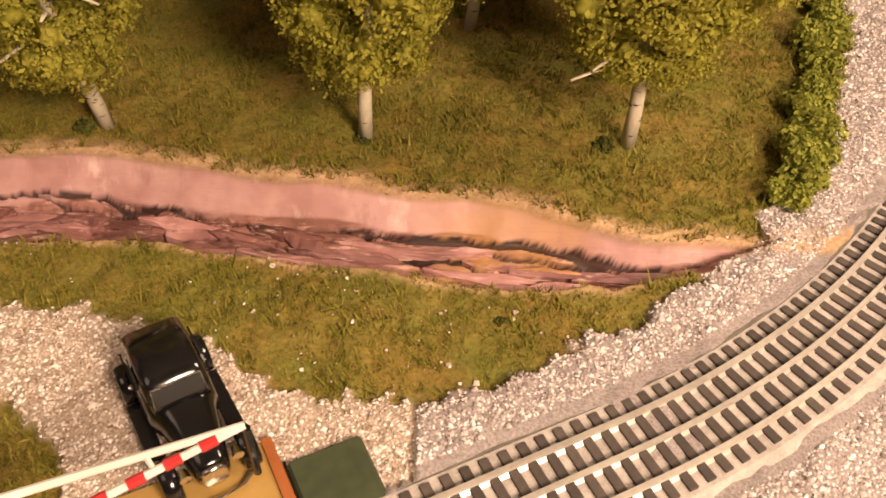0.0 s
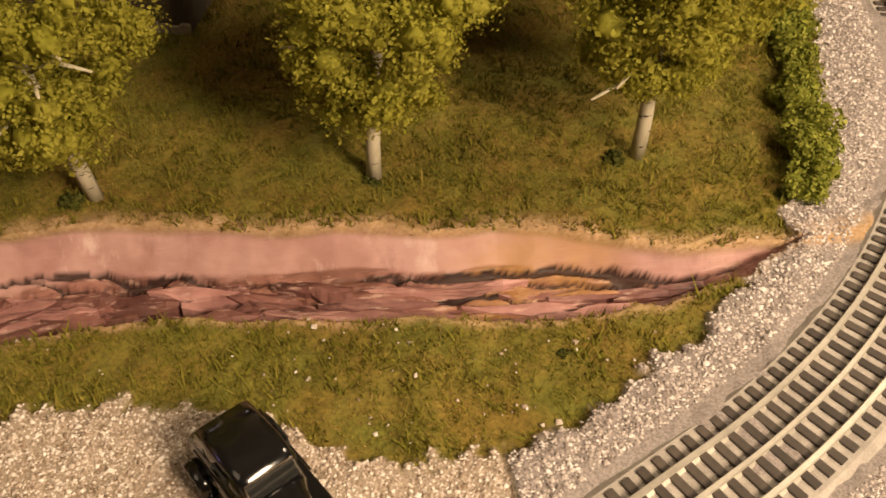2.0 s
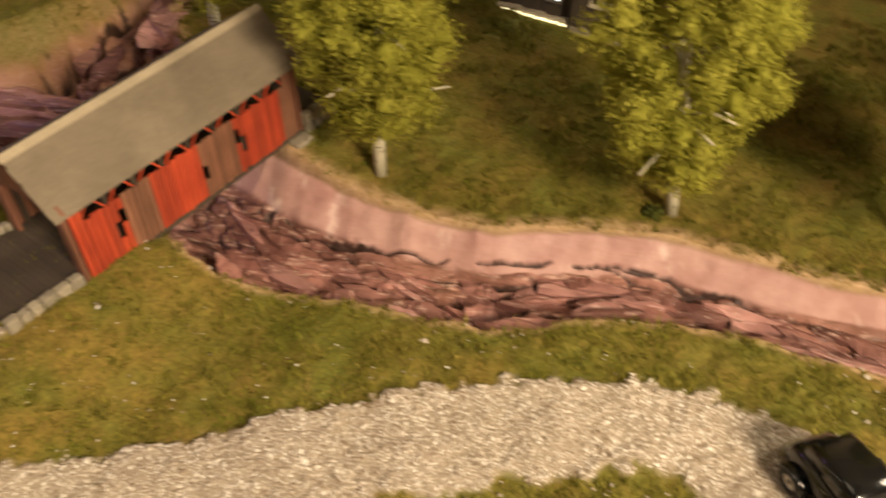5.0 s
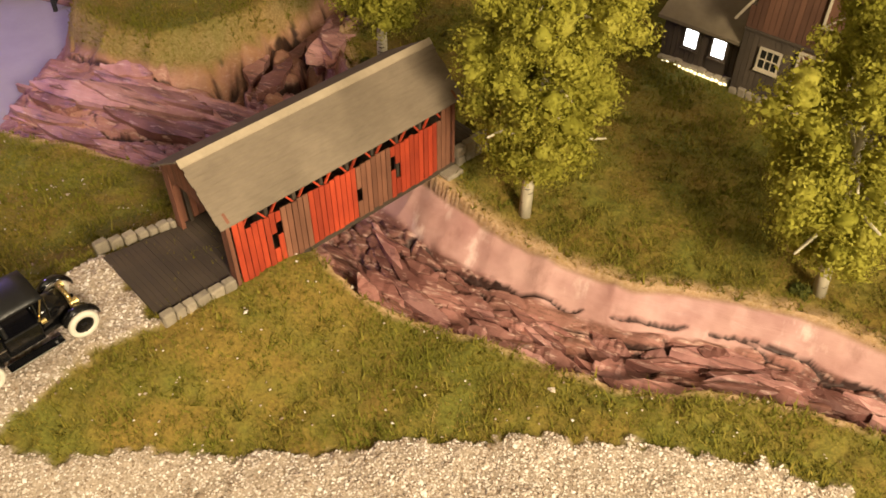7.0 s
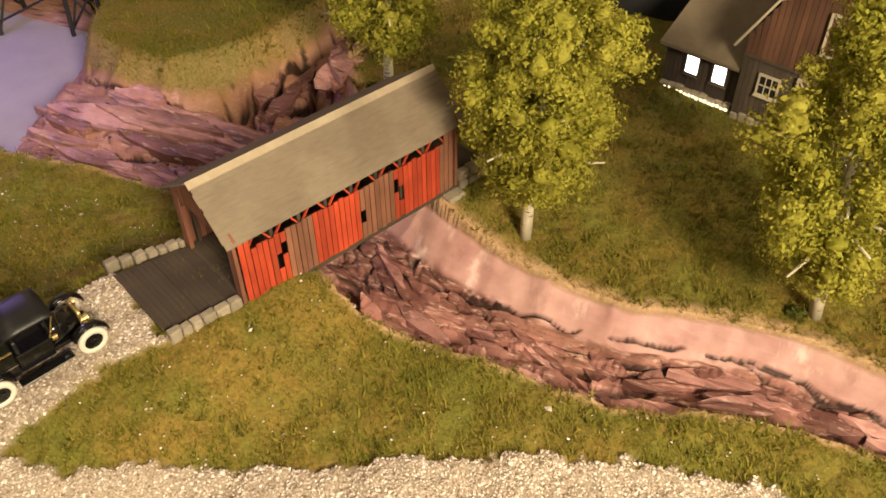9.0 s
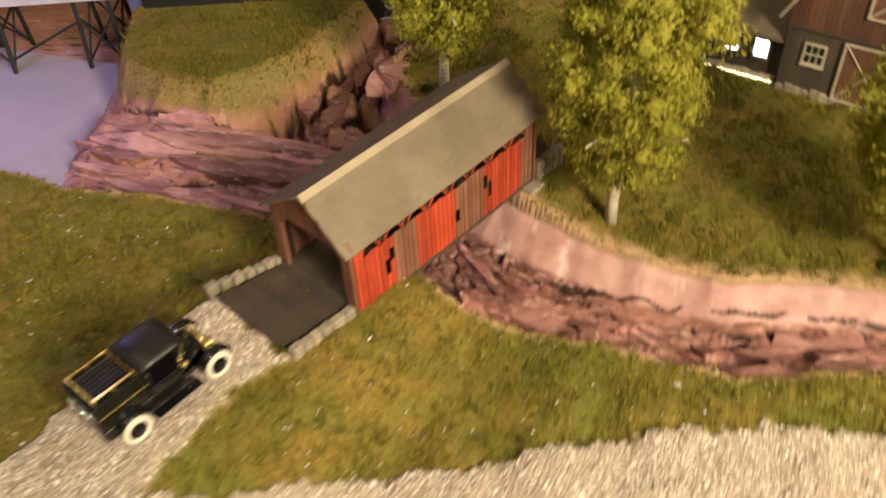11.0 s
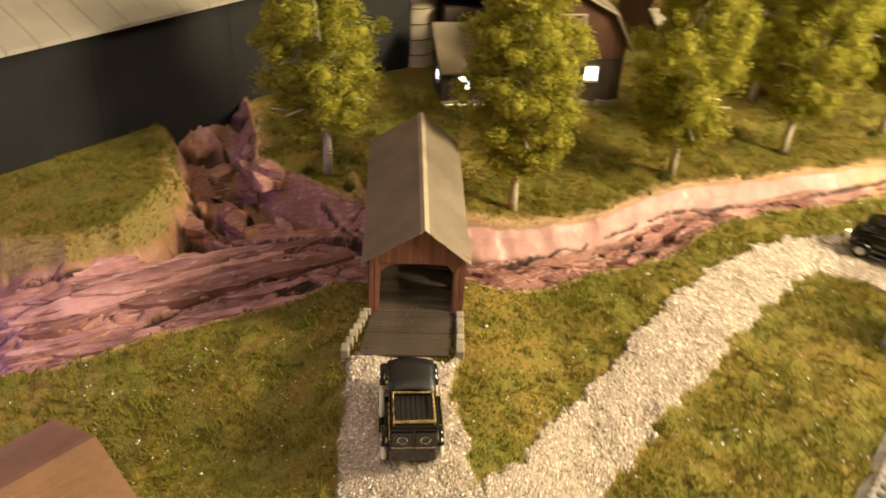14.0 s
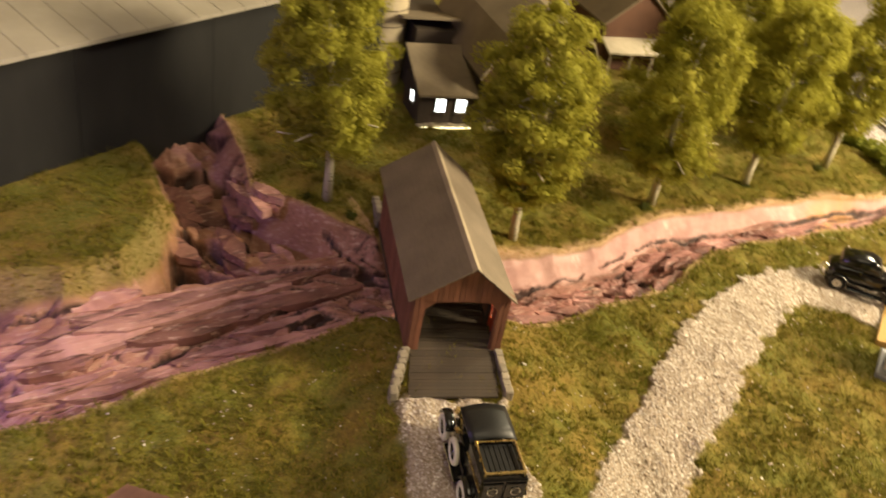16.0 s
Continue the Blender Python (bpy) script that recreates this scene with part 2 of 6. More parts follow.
WEST_BANK = [(-0.62, 0.95), (-0.585, 0.80), (-0.592, 0.70), (-0.603, 0.62), (-0.620, 0.565), (-0.594, 0.535), (-0.566, 0.494), (-0.537, 0.467), (-0.4, 0.9)]
# long open joints between the plaster ledges: half width, then the line they follow
GORGE_JOINTS = [(0.0021, (-0.253, 0.402), (-0.188, 0.404), (-0.140, 0.391), (-0.100, 0.382)),
                (0.0036, (-0.187, 0.368), (-0.168, 0.383)),
                (0.0030, (-0.118, 0.382), (-0.097, 0.364), (-0.077, 0.355)),
                (0.0034, (-0.049, 0.376), (-0.029, 0.369), (-0.003, 0.365), (0.033, 0.361), (0.068, 0.358), (0.096, 0.350), (0.113, 0.346), (0.138, 0.343)),
                (0.0032, (-0.055, 0.365), (-0.022, 0.354), (0.012, 0.351), (0.032, 0.342)),
                (0.0028, (0.039, 0.343), (0.081, 0.348), (0.109, 0.344)),
                (0.0026, (0.039, 0.333), (0.080, 0.334)),
                (0.0018, (-0.235, 0.402), (-0.168, 0.391))]
BRIDGE_JOINTS = [(0.0028, (-0.473, 0.391), (-0.440, 0.394), (-0.392, 0.393), (-0.336, 0.389)), (0.0034, (-0.340, 0.340), (-0.322, 0.352), (-0.272, 0.382), (-0.234, 0.380)), (0.0030, (-0.319, 0.367), (-0.273, 0.385), (-0.221, 0.393)),
                 (0.0016, (-0.316, 0.387), (-0.288, 0.394), (-0.267, 0.401)), (0.0030, (-0.436, 0.365), (-0.420, 0.350), (-0.380, 0.342), (-0.335, 0.345)), (0.0028, (-0.359, 0.377), (-0.279, 0.379), (-0.239, 0.369), (-0.209, 0.371))]
WEST_JOINTS = [(0.0030, (-0.835, 0.482), (-0.798, 0.474), (-0.754, 0.477), (-0.712, 0.510)), (0.0040, (-0.845, 0.404), (-0.810, 0.406), (-0.769, 0.407), (-0.721, 0.408)), (0.0026, (-0.830, 0.420), (-0.782, 0.416), (-0.720, 0.425)),
               (0.0034, (-0.711, 0.422), (-0.696, 0.396), (-0.668, 0.392)), (0.0022, (-0.716, 0.459), (-0.666, 0.466), (-0.632, 0.450), (-0.593, 0.441)), (0.0045, (-0.636, 0.417), (-0.606, 0.415)),
               (0.0034, (-0.664, 0.606), (-0.639, 0.582), (-0.625, 0.546)), (0.0034, (-0.690, 0.609), (-0.679, 0.596), (-0.684, 0.549)), (0.0030, (-0.677, 0.536), (-0.660, 0.483)),
               (0.0028, (-0.610, 0.635), (-0.628, 0.601)), (0.0028, (-0.735, 0.518), (-0.712, 0.529)), (0.0030, (-0.577, 0.495), (-0.563, 0.458), (-0.549, 0.440)), (0.012, (-0.663, 0.716), (-0.631, 0.722), (-0.597, 0.732))]
CURVE_X, CURVE_Y, CURVE_R = -0.1424, 0.693, 0.540
RUN_X, RUN_Y = 0.0912, 0.2062  # where the curve meets the straight, which heads (-0.9015, -0.4327)
BRIDGE_X, BRIDGE_Y = -0.567, 0.290
ALONG = Vector((0.411, 0.912, 0)).normalized()
ACROSS = Vector((0.912, -0.411, 0)).normalized()


def lattice(i, j, seed):
    v = np.sin(i * 127.1 + j * 311.7 + seed * 74.7) * 43758.5453
    return v - np.floor(v)


def value_noise(x, y, seed):
    i, j = np.floor(x), np.floor(y)
    u, v = x - i, y - j
    u, v = u * u * (3 - 2 * u), v * v * (3 - 2 * v)
    a, b = lattice(i, j, seed), lattice(i + 1, j, seed)
    c, d = lattice(i, j + 1, seed), lattice(i + 1, j + 1, seed)
    return (a * (1 - u) + b * u) * (1 - v) + (c * (1 - u) + d * u) * v


def fbm(x, y, seed, octaves=4, gain=0.5):
    total, amp, norm = 0.0, 1.0, 0.0
    for k in range(octaves):
        total = total + amp * value_noise(x * 2 ** k, y * 2 ** k, seed + 13 * k)
        norm += amp
        amp *= gain
    return total / norm


def slabs(a, b, seed, step, tilt):
    """Broken flat slabs: height, and how near the crack between two slabs (1 in the crack)."""
    i, j = np.floor(a), np.floor(b)
    near = np.full(np.shape(a), 9.0)
    second = np.full(np.shape(a), 9.0)
    height = np.zeros(np.shape(a))
    for di in (-1, 0, 1):
        for dj in (-1, 0, 1):
            ci, cj = i + di, j + dj
            dx = a - ci - 0.1 - 0.8 * lattice(ci, cj, seed)
            dy = b - cj - 0.1 - 0.8 * lattice(ci, cj, seed + 3)
            d = np.hypot(dx, dy)
            h = (lattice(ci, cj, seed + 5) - 0.5) * step + tilt * (dx * (lattice(ci, cj, seed + 7) - 0.5) + dy * (lattice(ci, cj, seed + 9) - 0.5) * 1.6)
            closer = d < near
            second = np.where(closer, near, np.minimum(second, d))
            height = np.where(closer, h, height)
            near = np.minimum(near, d)
    return height, np.exp(-((second - near) / 0.11) ** 2)


def line(points, x):
    return np.interp(x, [p[0] for p in points], [p[1] for p in points])


def smooth(a, b, x):
    t = np.clip((x - a) / (b - a), 0, 1)
    return t * t * (3 - 2 * t)


def inside(points, x, y):
    """Signed distance to a closed outline: positive inside."""
    best, sign = np.full(np.shape(x), 1e9), np.full(np.shape(x), -1.0)
    n = len(points)
    for k in range(n):
        (ax, ay), (bx, by) = points[k], points[(k + 1) % n]
        ex, ey = bx - ax, by - ay
        t = np.clip(((x - ax) * ex + (y - ay) * ey) / (ex * ex + ey * ey), 0, 1)
        best = np.minimum(best, np.hypot(x - ax - t * ex, y - ay - t * ey))
        hit = ((ay > y) != (by > y)) & (x < (bx - ax) * (y - ay) / (by - ay + 1e-12) + ax)
        sign = np.where(hit, -sign, sign)
    return best * sign


def joints(lines, x, y):
    """How far into an open joint each place lies, 0 to 1."""
    deep = np.zeros(np.shape(x))
    xs = [p[0] for l in lines for p in l[1:]]
    ys = [p[1] for l in lines for p in l[1:]]
    near = (x > min(xs) - 0.02) & (x < max(xs) + 0.02) & (y > min(ys) - 0.02) & (y < max(ys) + 0.02)
    if not np.any(near):
        return deep
    px, py = x[near], y[near]
    bx, by = px + (fbm(px * 40, py * 40, 201, 3) - 0.5) * 0.010, py + (fbm(px * 40, py * 40, 211, 3) - 0.5) * 0.009
    vary = 0.60 + fbm(px * 26, py * 26, 221, 2)
    best = np.zeros(np.shape(px))
    for half, *pts in lines:
        total = len(pts) - 1
        for k in range(total):
            (ax, ay), (cx, cy) = pts[k], pts[k + 1]
            ex, ey = cx - ax, cy - ay
            t = np.clip(((bx - ax) * ex + (by - ay) * ey) / (ex * ex + ey * ey), 0, 1)
            run = (k + t) / total
            w = 0.75 * half * np.clip(0.35 + 2.2 * np.minimum(run, 1 - run), 0, 1) * vary
            best = np.maximum(best, np.exp(-(((bx - ax - t * ex) ** 2 + (by - ay - t * ey) ** 2) / (w * w)) ** 2))
    deep[near] = best
    return deep


def track_offset(x, y):
    """Distance from the track's middle line."""
    dx, dy = x - CURVE_X, y - CURVE_Y
    arc = np.hypot(dx, dy) - CURVE_R
    back = (x - RUN_X) * -0.9015 + (y - RUN_Y) * -0.4327
    straight = (x - RUN_X) * 0.4327 + (y - RUN_Y) * -0.9015
    return np.where(back > 0, straight, arc)


def land(x, y):
    """Height and what covers the ground."""
    x, y = np.asarray(x, float), np.asarray(y, float)
    wob = (fbm(x * 60, y * 60, 3, 3) - 0.5) * 0.012
    yn = line(NEAR_BANK, x) + wob * 0.7
    yf = line(FAR_BANK, x) + wob * 0.12
    yf = yf + (fbm(x * 16, x * 7, 15, 2) - 0.5) * 0.006
    wob_soft = (fbm(x * 20, y * 20, 4, 2) - 0.5) * 0.014
    # banks; the road climbs to the bridge
    ahead = (x - BRIDGE_X) * ALONG.x + (y - BRIDGE_Y) * ALONG.y
    aside = (x - BRIDGE_X) * ACROSS.x + (y - BRIDGE_Y) * ACROSS.y
    knoll = 0.0262 * smooth(0.125, 0.030, np.abs(aside)) * smooth(-0.270, -0.125, ahead) * smooth(0.10, 0.03, ahead)
    far_rise = 0.026 * smooth(-0.30, -0.55, x) * smooth(0.40, 0.54, y)
    far_knoll = 0.016 * smooth(0.10, 0.02, np.abs(aside)) * smooth(0.10, 0.16, ahead) * smooth(0.30, 0.22, ahead)
    top = np.where(y > line(NEAR_BANK, x) + 0.03, np.maximum(far_rise, far_knoll) + 0.002, knoll)
    z = top + (fbm(x * 28, y * 28, 5, 4) - 0.5) * 0.007 + (fbm(x * 95, y * 95, 6, 3) - 0.5) * 0.0035
    # the gorge east of the bridge
    wide = np.maximum(yf - yn, 1e-4)
    u = (y - yn) / wide
    v = y - yn
    east = smooth(-0.16, -0.04, x)
    depth = (0.040 - 0.014 * east) * smooth(0.197, 0.12, x)
    warp = (fbm(x * 30, y * 30, 9, 3) - 0.5) * 0.6
    prof = np.interp(u + warp * 0.05, [0, 0.05, 0.14, 0.40, 0.60, 0.70, 0.76, 1.0], [0.05, 0.32, 0.48, 0.76, 0.80, 0.70, 0.56, 0.0])
    prof_east = np.interp(u + warp * 0.03, [0, 0.06, 0.2, 0.5, 0.66, 0.72, 0.76, 1.0], [0.30, 0.70, 0.85, 0.86, 0.76, 0.66, 0.56, 0.0])
    prof = prof * (1 - east) + prof_east * east
    # broken plaster ledges: long ones in the east, short jagged ones by the bridge
    lay = v / wide * 0.075
    drift = (fbm(x * 14, lay * 60, 17, 3) - 0.5) * 1.7
    long_h, long_c = slabs(x / 0.11 + drift * 0.15, (lay - x * 0.02) / 0.0165 + drift * 0.8, 23, 0.009, 0.006)
    short_h, short_c = slabs(x / 0.058 + drift * 0.4, (lay + x * 0.05) / 0.0130 + drift * 1.2, 29, 0.0100, 0.0130)
    chip_h, chip_c = slabs(x / 0.021 + drift, (lay + x * 0.08) / 0.0050 + drift * 2, 31, 0.0036, 0.0050)
    broken = smooth(0.38, 0.55, fbm(x * 22, y * 30, 33, 2))
    crags = (short_h + 0.9 * chip_h * broken) * (1 - east) + (long_h + 0.35 * chip_h * broken) * east + (fbm(x * 90, y * 190, 41, 3) - 0.5) * 0.0035
    cleft = short_c * (1 - east) * smooth(0.40, 0.55, fbm(x * 20, y * 20, 35, 2)) + long_c * east * smooth(0.42, 0.55, fbm(x * 9, y * 30, 36, 2))
    cleft = np.maximum(cleft, 0.55 * chip_c * broken * (1 - east))
    crags = crags - 0.006 * cleft
    calm = smooth(-0.11, -0.08, x) * smooth(-0.035, -0.065, x) * 0.6
    floor_part = smooth(0.0, 0.08, u) * smooth(0.79, 0.72, u) * (1 - calm)
    face_part = smooth(0.74, 0.78, u) * smooth(1.03, 0.98, u)
    flute = np.abs(fbm(x * 26, y * 8, 55, 3) - 0.5) * face_part * (0.012 + 0.022 * smooth(-0.22, -0.36, x))
    gorge = top * 0.3 - depth * prof + crags * floor_part * np.clip(depth / 0.04, 0.3, 1) - flute * 0.5
    # wash: where crack paint and painted slit shade darken the rock
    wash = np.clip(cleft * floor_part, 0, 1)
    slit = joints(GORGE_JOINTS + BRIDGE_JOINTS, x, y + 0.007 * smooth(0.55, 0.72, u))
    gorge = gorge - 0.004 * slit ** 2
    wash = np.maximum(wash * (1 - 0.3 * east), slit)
    in_gorge = (u > 0) & (u < 1) & (x > -0.62) & (x < 0.19)
    z = np.where(in_gorge, gorge, z)
    wash = np.where(in_gorge, wash, 0)
    rock = smooth(-0.001, 0.003, np.minimum(y - yn, yf - y)) * (x < 0.19) * (x > -0.62)
    face = face_part * rock
    # the side ravine and the cliffs west of it
    west = smooth(-0.535, -0.56, x)
    plateau = inside(PLATEAU, x + wob_soft, y + wob_soft)
    bank = inside(WEST_BANK, x + wob_soft * 0.7, y + wob_soft * 0.7)
    beyond = (y > yn) & (x < -0.535)
    slab = -0.030 + 0.030 * smooth(0.37, 0.48, y)
    sway = (fbm(x * 6, y * 10, 59, 3) - 0.5) * 1.2
    bed_h, cleft_w = slabs(x / 0.13 + sway * 0.4, v / 0.0150 - x * 2.2 + sway, 61, 0.008, 0.007)
    rubble_h, rubble_c = slabs(x / 0.034 + sway, v / 0.0060 - x * 3 + sway * 2, 63, 0.0032, 0.004)
    loose = smooth(0.46, 0.60, fbm(x * 16, y * 24, 65, 2))
    cleft_w = np.maximum(cleft_w * smooth(0.42, 0.55, fbm(x * 9, y * 18, 66, 2)), 0.6 * rubble_c * loose)
    slab = slab + bed_h + rubble_h * loose - 0.005 * cleft_w + (fbm(x * 22, y * 150, 65, 3) - 0.5) * 0.005
    ravine = -0.016 + 0.026 * smooth(0.50, 0.78, y)
    crag_h, cleft_r = slabs((x + y * 0.55) / 0.034 + sway * 0.7, (y - x * 0.35) / 0.062 + sway, 67, 0.026, 0.036)
    chunk_h, chunk_c = slabs((x - y * 0.4) / 0.017 + sway, (y + x * 0.3) / 0.020 - sway, 69, 0.006, 0.009)
    ravine = ravine + crag_h + chunk_h * 0.8 + (fbm(x * 60, y * 50, 71, 3) - 0.5) * 0.010
    cleft_r = np.maximum(cleft_r * smooth(0.40, 0.52, fbm(x * 15, y * 15, 72, 2)), 0.4 * chunk_c * smooth(0.5, 0.6, fbm(x * 20, y * 20, 74, 2)))
    ravine -= 0.010 * cleft_r
    blend_r = smooth(0.475, 0.50, y)
    low = ravine * blend_r + slab * (1 - blend_r) + (fbm(x * 60, y * 150, 73, 3) - 0.5) * 0.004
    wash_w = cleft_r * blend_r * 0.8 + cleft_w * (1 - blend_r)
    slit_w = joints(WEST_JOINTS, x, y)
    low = low - 0.004 * slit_w ** 2 - 0.02 * smooth(0.012, 0.0, y - yn)
    cliff = smooth(-0.024, 0.006, plateau)
    shore = smooth(-0.845, -0.885, x + (y - 0.40) * 0.25)
    low = low * (1 - shore) - 0.034 * shore
    zw = low + (0.036 - low) * cliff
    bank_top = far_rise + 0.004 + 0.006 * smooth(-0.5, -0.6, x)
    zw = np.maximum(zw, low + (bank_top - low) * smooth(-0.020, 0.002, bank))
    z = np.where(beyond & (bank < 0.0025), zw, z)
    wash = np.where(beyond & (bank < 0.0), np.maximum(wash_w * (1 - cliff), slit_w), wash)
    rock_w = np.where(beyond, np.minimum(smooth(-0.006, -0.012, plateau), smooth(0.004, -0.001, bank)), 0)
    rock = np.where(x < -0.535, rock_w, rock)
    face = np.where(x < -0.535, np.clip(smooth(-0.02, -0.012, plateau) * rock_w * 0.3 + smooth(0.54, 0.56, y) * 0.2 * rock_w, 0, 1), face)
    # coverings
    near_edge = smooth(0.016, 0.0, np.abs(y - yf)) * (x > -0.55) + 0.8 * smooth(0.008, 0.0, np.abs(yn - y)) + np.where(x < -0.53, 0.3 * smooth(0.010, -0.004, plateau) * (plateau > -0.014) + smooth(0.02, 0.004, bank) * (bank > -0.002), 0)
    rim = np.clip(near_edge * (0.4 + 1.1 * fbm(x * 90, y * 90, 81, 3)), 0, 1)
    ragged = (fbm(x * 110, y * 110, 91, 3) - 0.5) * 0.022
    rf, rn = line(ROAD_FAR, x) + ragged, line(ROAD_NEAR, x) + ragged
    road = smooth(-0.003, 0.004, np.minimum(rf - y, y - rn)) * (x < 0.02)
    spur = inside([(-0.562, 0.235), (-0.636, 0.268), (-0.672, 0.19), (-0.71, 0.10), (-0.76, 0.05), (-0.63, 0.02), (-0.607, 0.11), (-0.588, 0.20)], x + ragged, y + ragged)
    road = np.maximum(road, smooth(-0.004, 0.004, spur))
    road *= 1 - rock
    off = track_offset(x, y)
    edge = np.where(x < 0.186, line(BALLAST_FAR, np.clip(x, 0.009, 0.186)) - y, off + 0.075) + ragged
    ballast = smooth(-0.004, 0.004, np.where(x < 0.0, off + 0.055, edge)) * (1 - rock)
    ballast = np.where((x < 0.0) & (off < -0.03), 0, ballast)
    ballast = np.where(x < -0.14, ballast * smooth(-0.06, -0.045, off), ballast)
    road = road * (1 - ballast)
    z = z + 0.003 * np.maximum(road, ballast) * (1 - rock) + 0.004 * ballast * smooth(0.075, 0.04, np.abs(off))
    ochre = smooth(-0.03, 0.03, x) * smooth(0.13, 0.07, x) + smooth(-0.53, -0.56, x) * (0.30 * smooth(0.46, 0.50, y) + 0.45 * smooth(-0.026, -0.010, plateau)) + 0.10
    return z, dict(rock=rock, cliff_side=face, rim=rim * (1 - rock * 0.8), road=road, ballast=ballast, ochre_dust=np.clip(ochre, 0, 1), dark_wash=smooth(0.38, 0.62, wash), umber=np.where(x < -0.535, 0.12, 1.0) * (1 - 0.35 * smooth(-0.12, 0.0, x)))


def steps(*spans):
    out = [np.arange(a, b, s) for a, b, s in spans]
    return np.concatenate(out + [[spans[-1][1]]])


def grid_mesh(name, xs, ys, material):
    gx, gy = np.meshgrid(xs, ys)
    z, masks = land(gx, gy)
    nx, ny = len(xs), len(ys)
    co = np.stack([gx, gy, z], -1).reshape(-1, 3)
    a = (np.arange(ny - 1)[:, None] * nx + np.arange(nx - 1)[None, :]).ravel()
    quads = np.stack([a, a + 1, a + nx + 1, a + nx], -1)
    me = bpy.data.meshes.new(name)
    me.vertices.add(len(co))
    me.vertices.foreach_set("co", co.ravel())
    me.loops.add(quads.size)
    me.loops.foreach_set("vertex_index", quads.ravel())
    me.polygons.add(len(quads))
    me.polygons.foreach_set("loop_start", np.arange(0, quads.size, 4))
    me.polygons.foreach_set("loop_total", np.full(len(quads), 4))
    me.polygons.foreach_set("use_smooth", np.ones(len(quads), bool))
    me.update(calc_edges=True)
    for key, v in masks.items():
        at = me.attributes.new(key, "FLOAT", "POINT")
        at.data.foreach_set("value", v.ravel().astype(np.float32))
    me.materials.append(material)
    return new(name, me)


XS = steps((-1.7, -0.96, 0.012), (-0.96, 0.26, 0.0017), (0.26, 0.42, 0.004), (0.42, 1.1, 0.02))
YS = steps((-0.6, -0.02, 0.012), (-0.02, 0.295, 0.003), (0.295, 0.33, 0.0014), (0.33, 0.425, 0.0009), (0.425, 0.50, 0.0014), (0.50, 0.74, 0.003), (0.74, 1.5, 0.014))
ground = tagged(grid_mesh("ground", XS, YS, SCENERY), "model railway ground of turf, gravel and painted plaster rock", "ground", kind="structure")


def ground_z(x, y):
    return float(land(np.array([x]), np.array([y]))[0][0])


# ---- mesh helpers ----


def part(name, bm, material, parent=None, label=""):
    me = bpy.data.meshes.new(name)
    bm.to_mesh(me)
    bm.free()
    me.materials.append(material)
    ob = new(name, me)
    if parent is not None:
        ob.parent = parent
    if label:
        ob["label"] = label
    return ob


def thing(name, m, label, category, group="", kind=""):
    ob = new(name)
    ob.empty_display_size = 0.01
    ob.matrix_world = m
    return tagged(ob, label, category, group, kind)


def box(bm, x0, y0, z0, x1, y1, z1, bevel=0.0, turn=None):
    made = bmesh.ops.create_cube(bm, size=1.0)["verts"]
    for v in made:
        v.co = Vector(((x0 + x1) / 2 + v.co.x * (x1 - x0), (y0 + y1) / 2 + v.co.y * (y1 - y0), (z0 + z1) / 2 + v.co.z * (z1 - z0)))
    if bevel:
        edges = list({e for v in made for e in v.link_edges})
        bmesh.ops.bevel(bm, geom=edges, offset=bevel, segments=1, affect="EDGES")
        made = [v for v in bm.verts if v.is_valid]
    if turn is not None:
        bmesh.ops.transform(bm, matrix=turn, verts=made)
    return bm


def a_box(*args, **kw):
    return box(bmesh.new(), *args, **kw)


def tube(bm, points, radii, sides=8, caps=True):
    """A round bar along points."""
    rings = []
    n = len(points)
    for k, (p, r) in enumerate(zip(points, radii)):
        p, r = Vector(p), float(r)
        d = (Vector(points[min(k + 1, n - 1)]) - Vector(points[max(k - 1, 0)])).normalized()
        side = d.orthogonal().normalized()
        up = d.cross(side)
        rings.append([bm.verts.new(p + r * (math.cos(a) * side + math.sin(a) * up)) for a in [2 * math.pi * i / sides for i in range(sides)]])
    for a, b in zip(rings, rings[1:]):
        # meet the nearest start so that rings do not twist
        off = min(range(sides), key=lambda o: (a[0].co - b[o].co).length)
        for i in range(sides):
            bm.faces.new((a[i], a[(i + 1) % sides], b[(i + 1 + off) % sides], b[(i + off) % sides]))
    if caps:
        bm.faces.new(rings[0][::-1])
        bm.faces.new(rings[-1])
    bmesh.ops.recalc_face_normals(bm, faces=bm.faces)
    return bm


def rod(p, q, r, sides=8, r2=None):
    return tube(bmesh.new(), [p, q], [r, r if r2 is None else r2], sides)


def prism(outline, y0, y1, bm=None, axis="y"):
    """A flat outline given thickness. Outline in (x, z) for axis y, in (x, y) for axis z, in (y, z) for axis x."""
    bm = bm or bmesh.new()
    put = {"y": lambda a, b, t: (a, t, b), "z": lambda a, b, t: (a, b, t), "x": lambda a, b, t: (t, a, b)}[axis]
    lo = [bm.verts.new(put(a, b, y0)) for a, b in outline]
    hi = [bm.verts.new(put(a, b, y1)) for a, b in outline]
    n = len(outline)
    bm.faces.new(lo)
    bm.faces.new(hi[::-1])
    for i in range(n):
        bm.faces.new((lo[i], hi[i], hi[(i + 1) % n], lo[(i + 1) % n]))
    bmesh.ops.recalc_face_normals(bm, faces=bm.faces)
    return bm


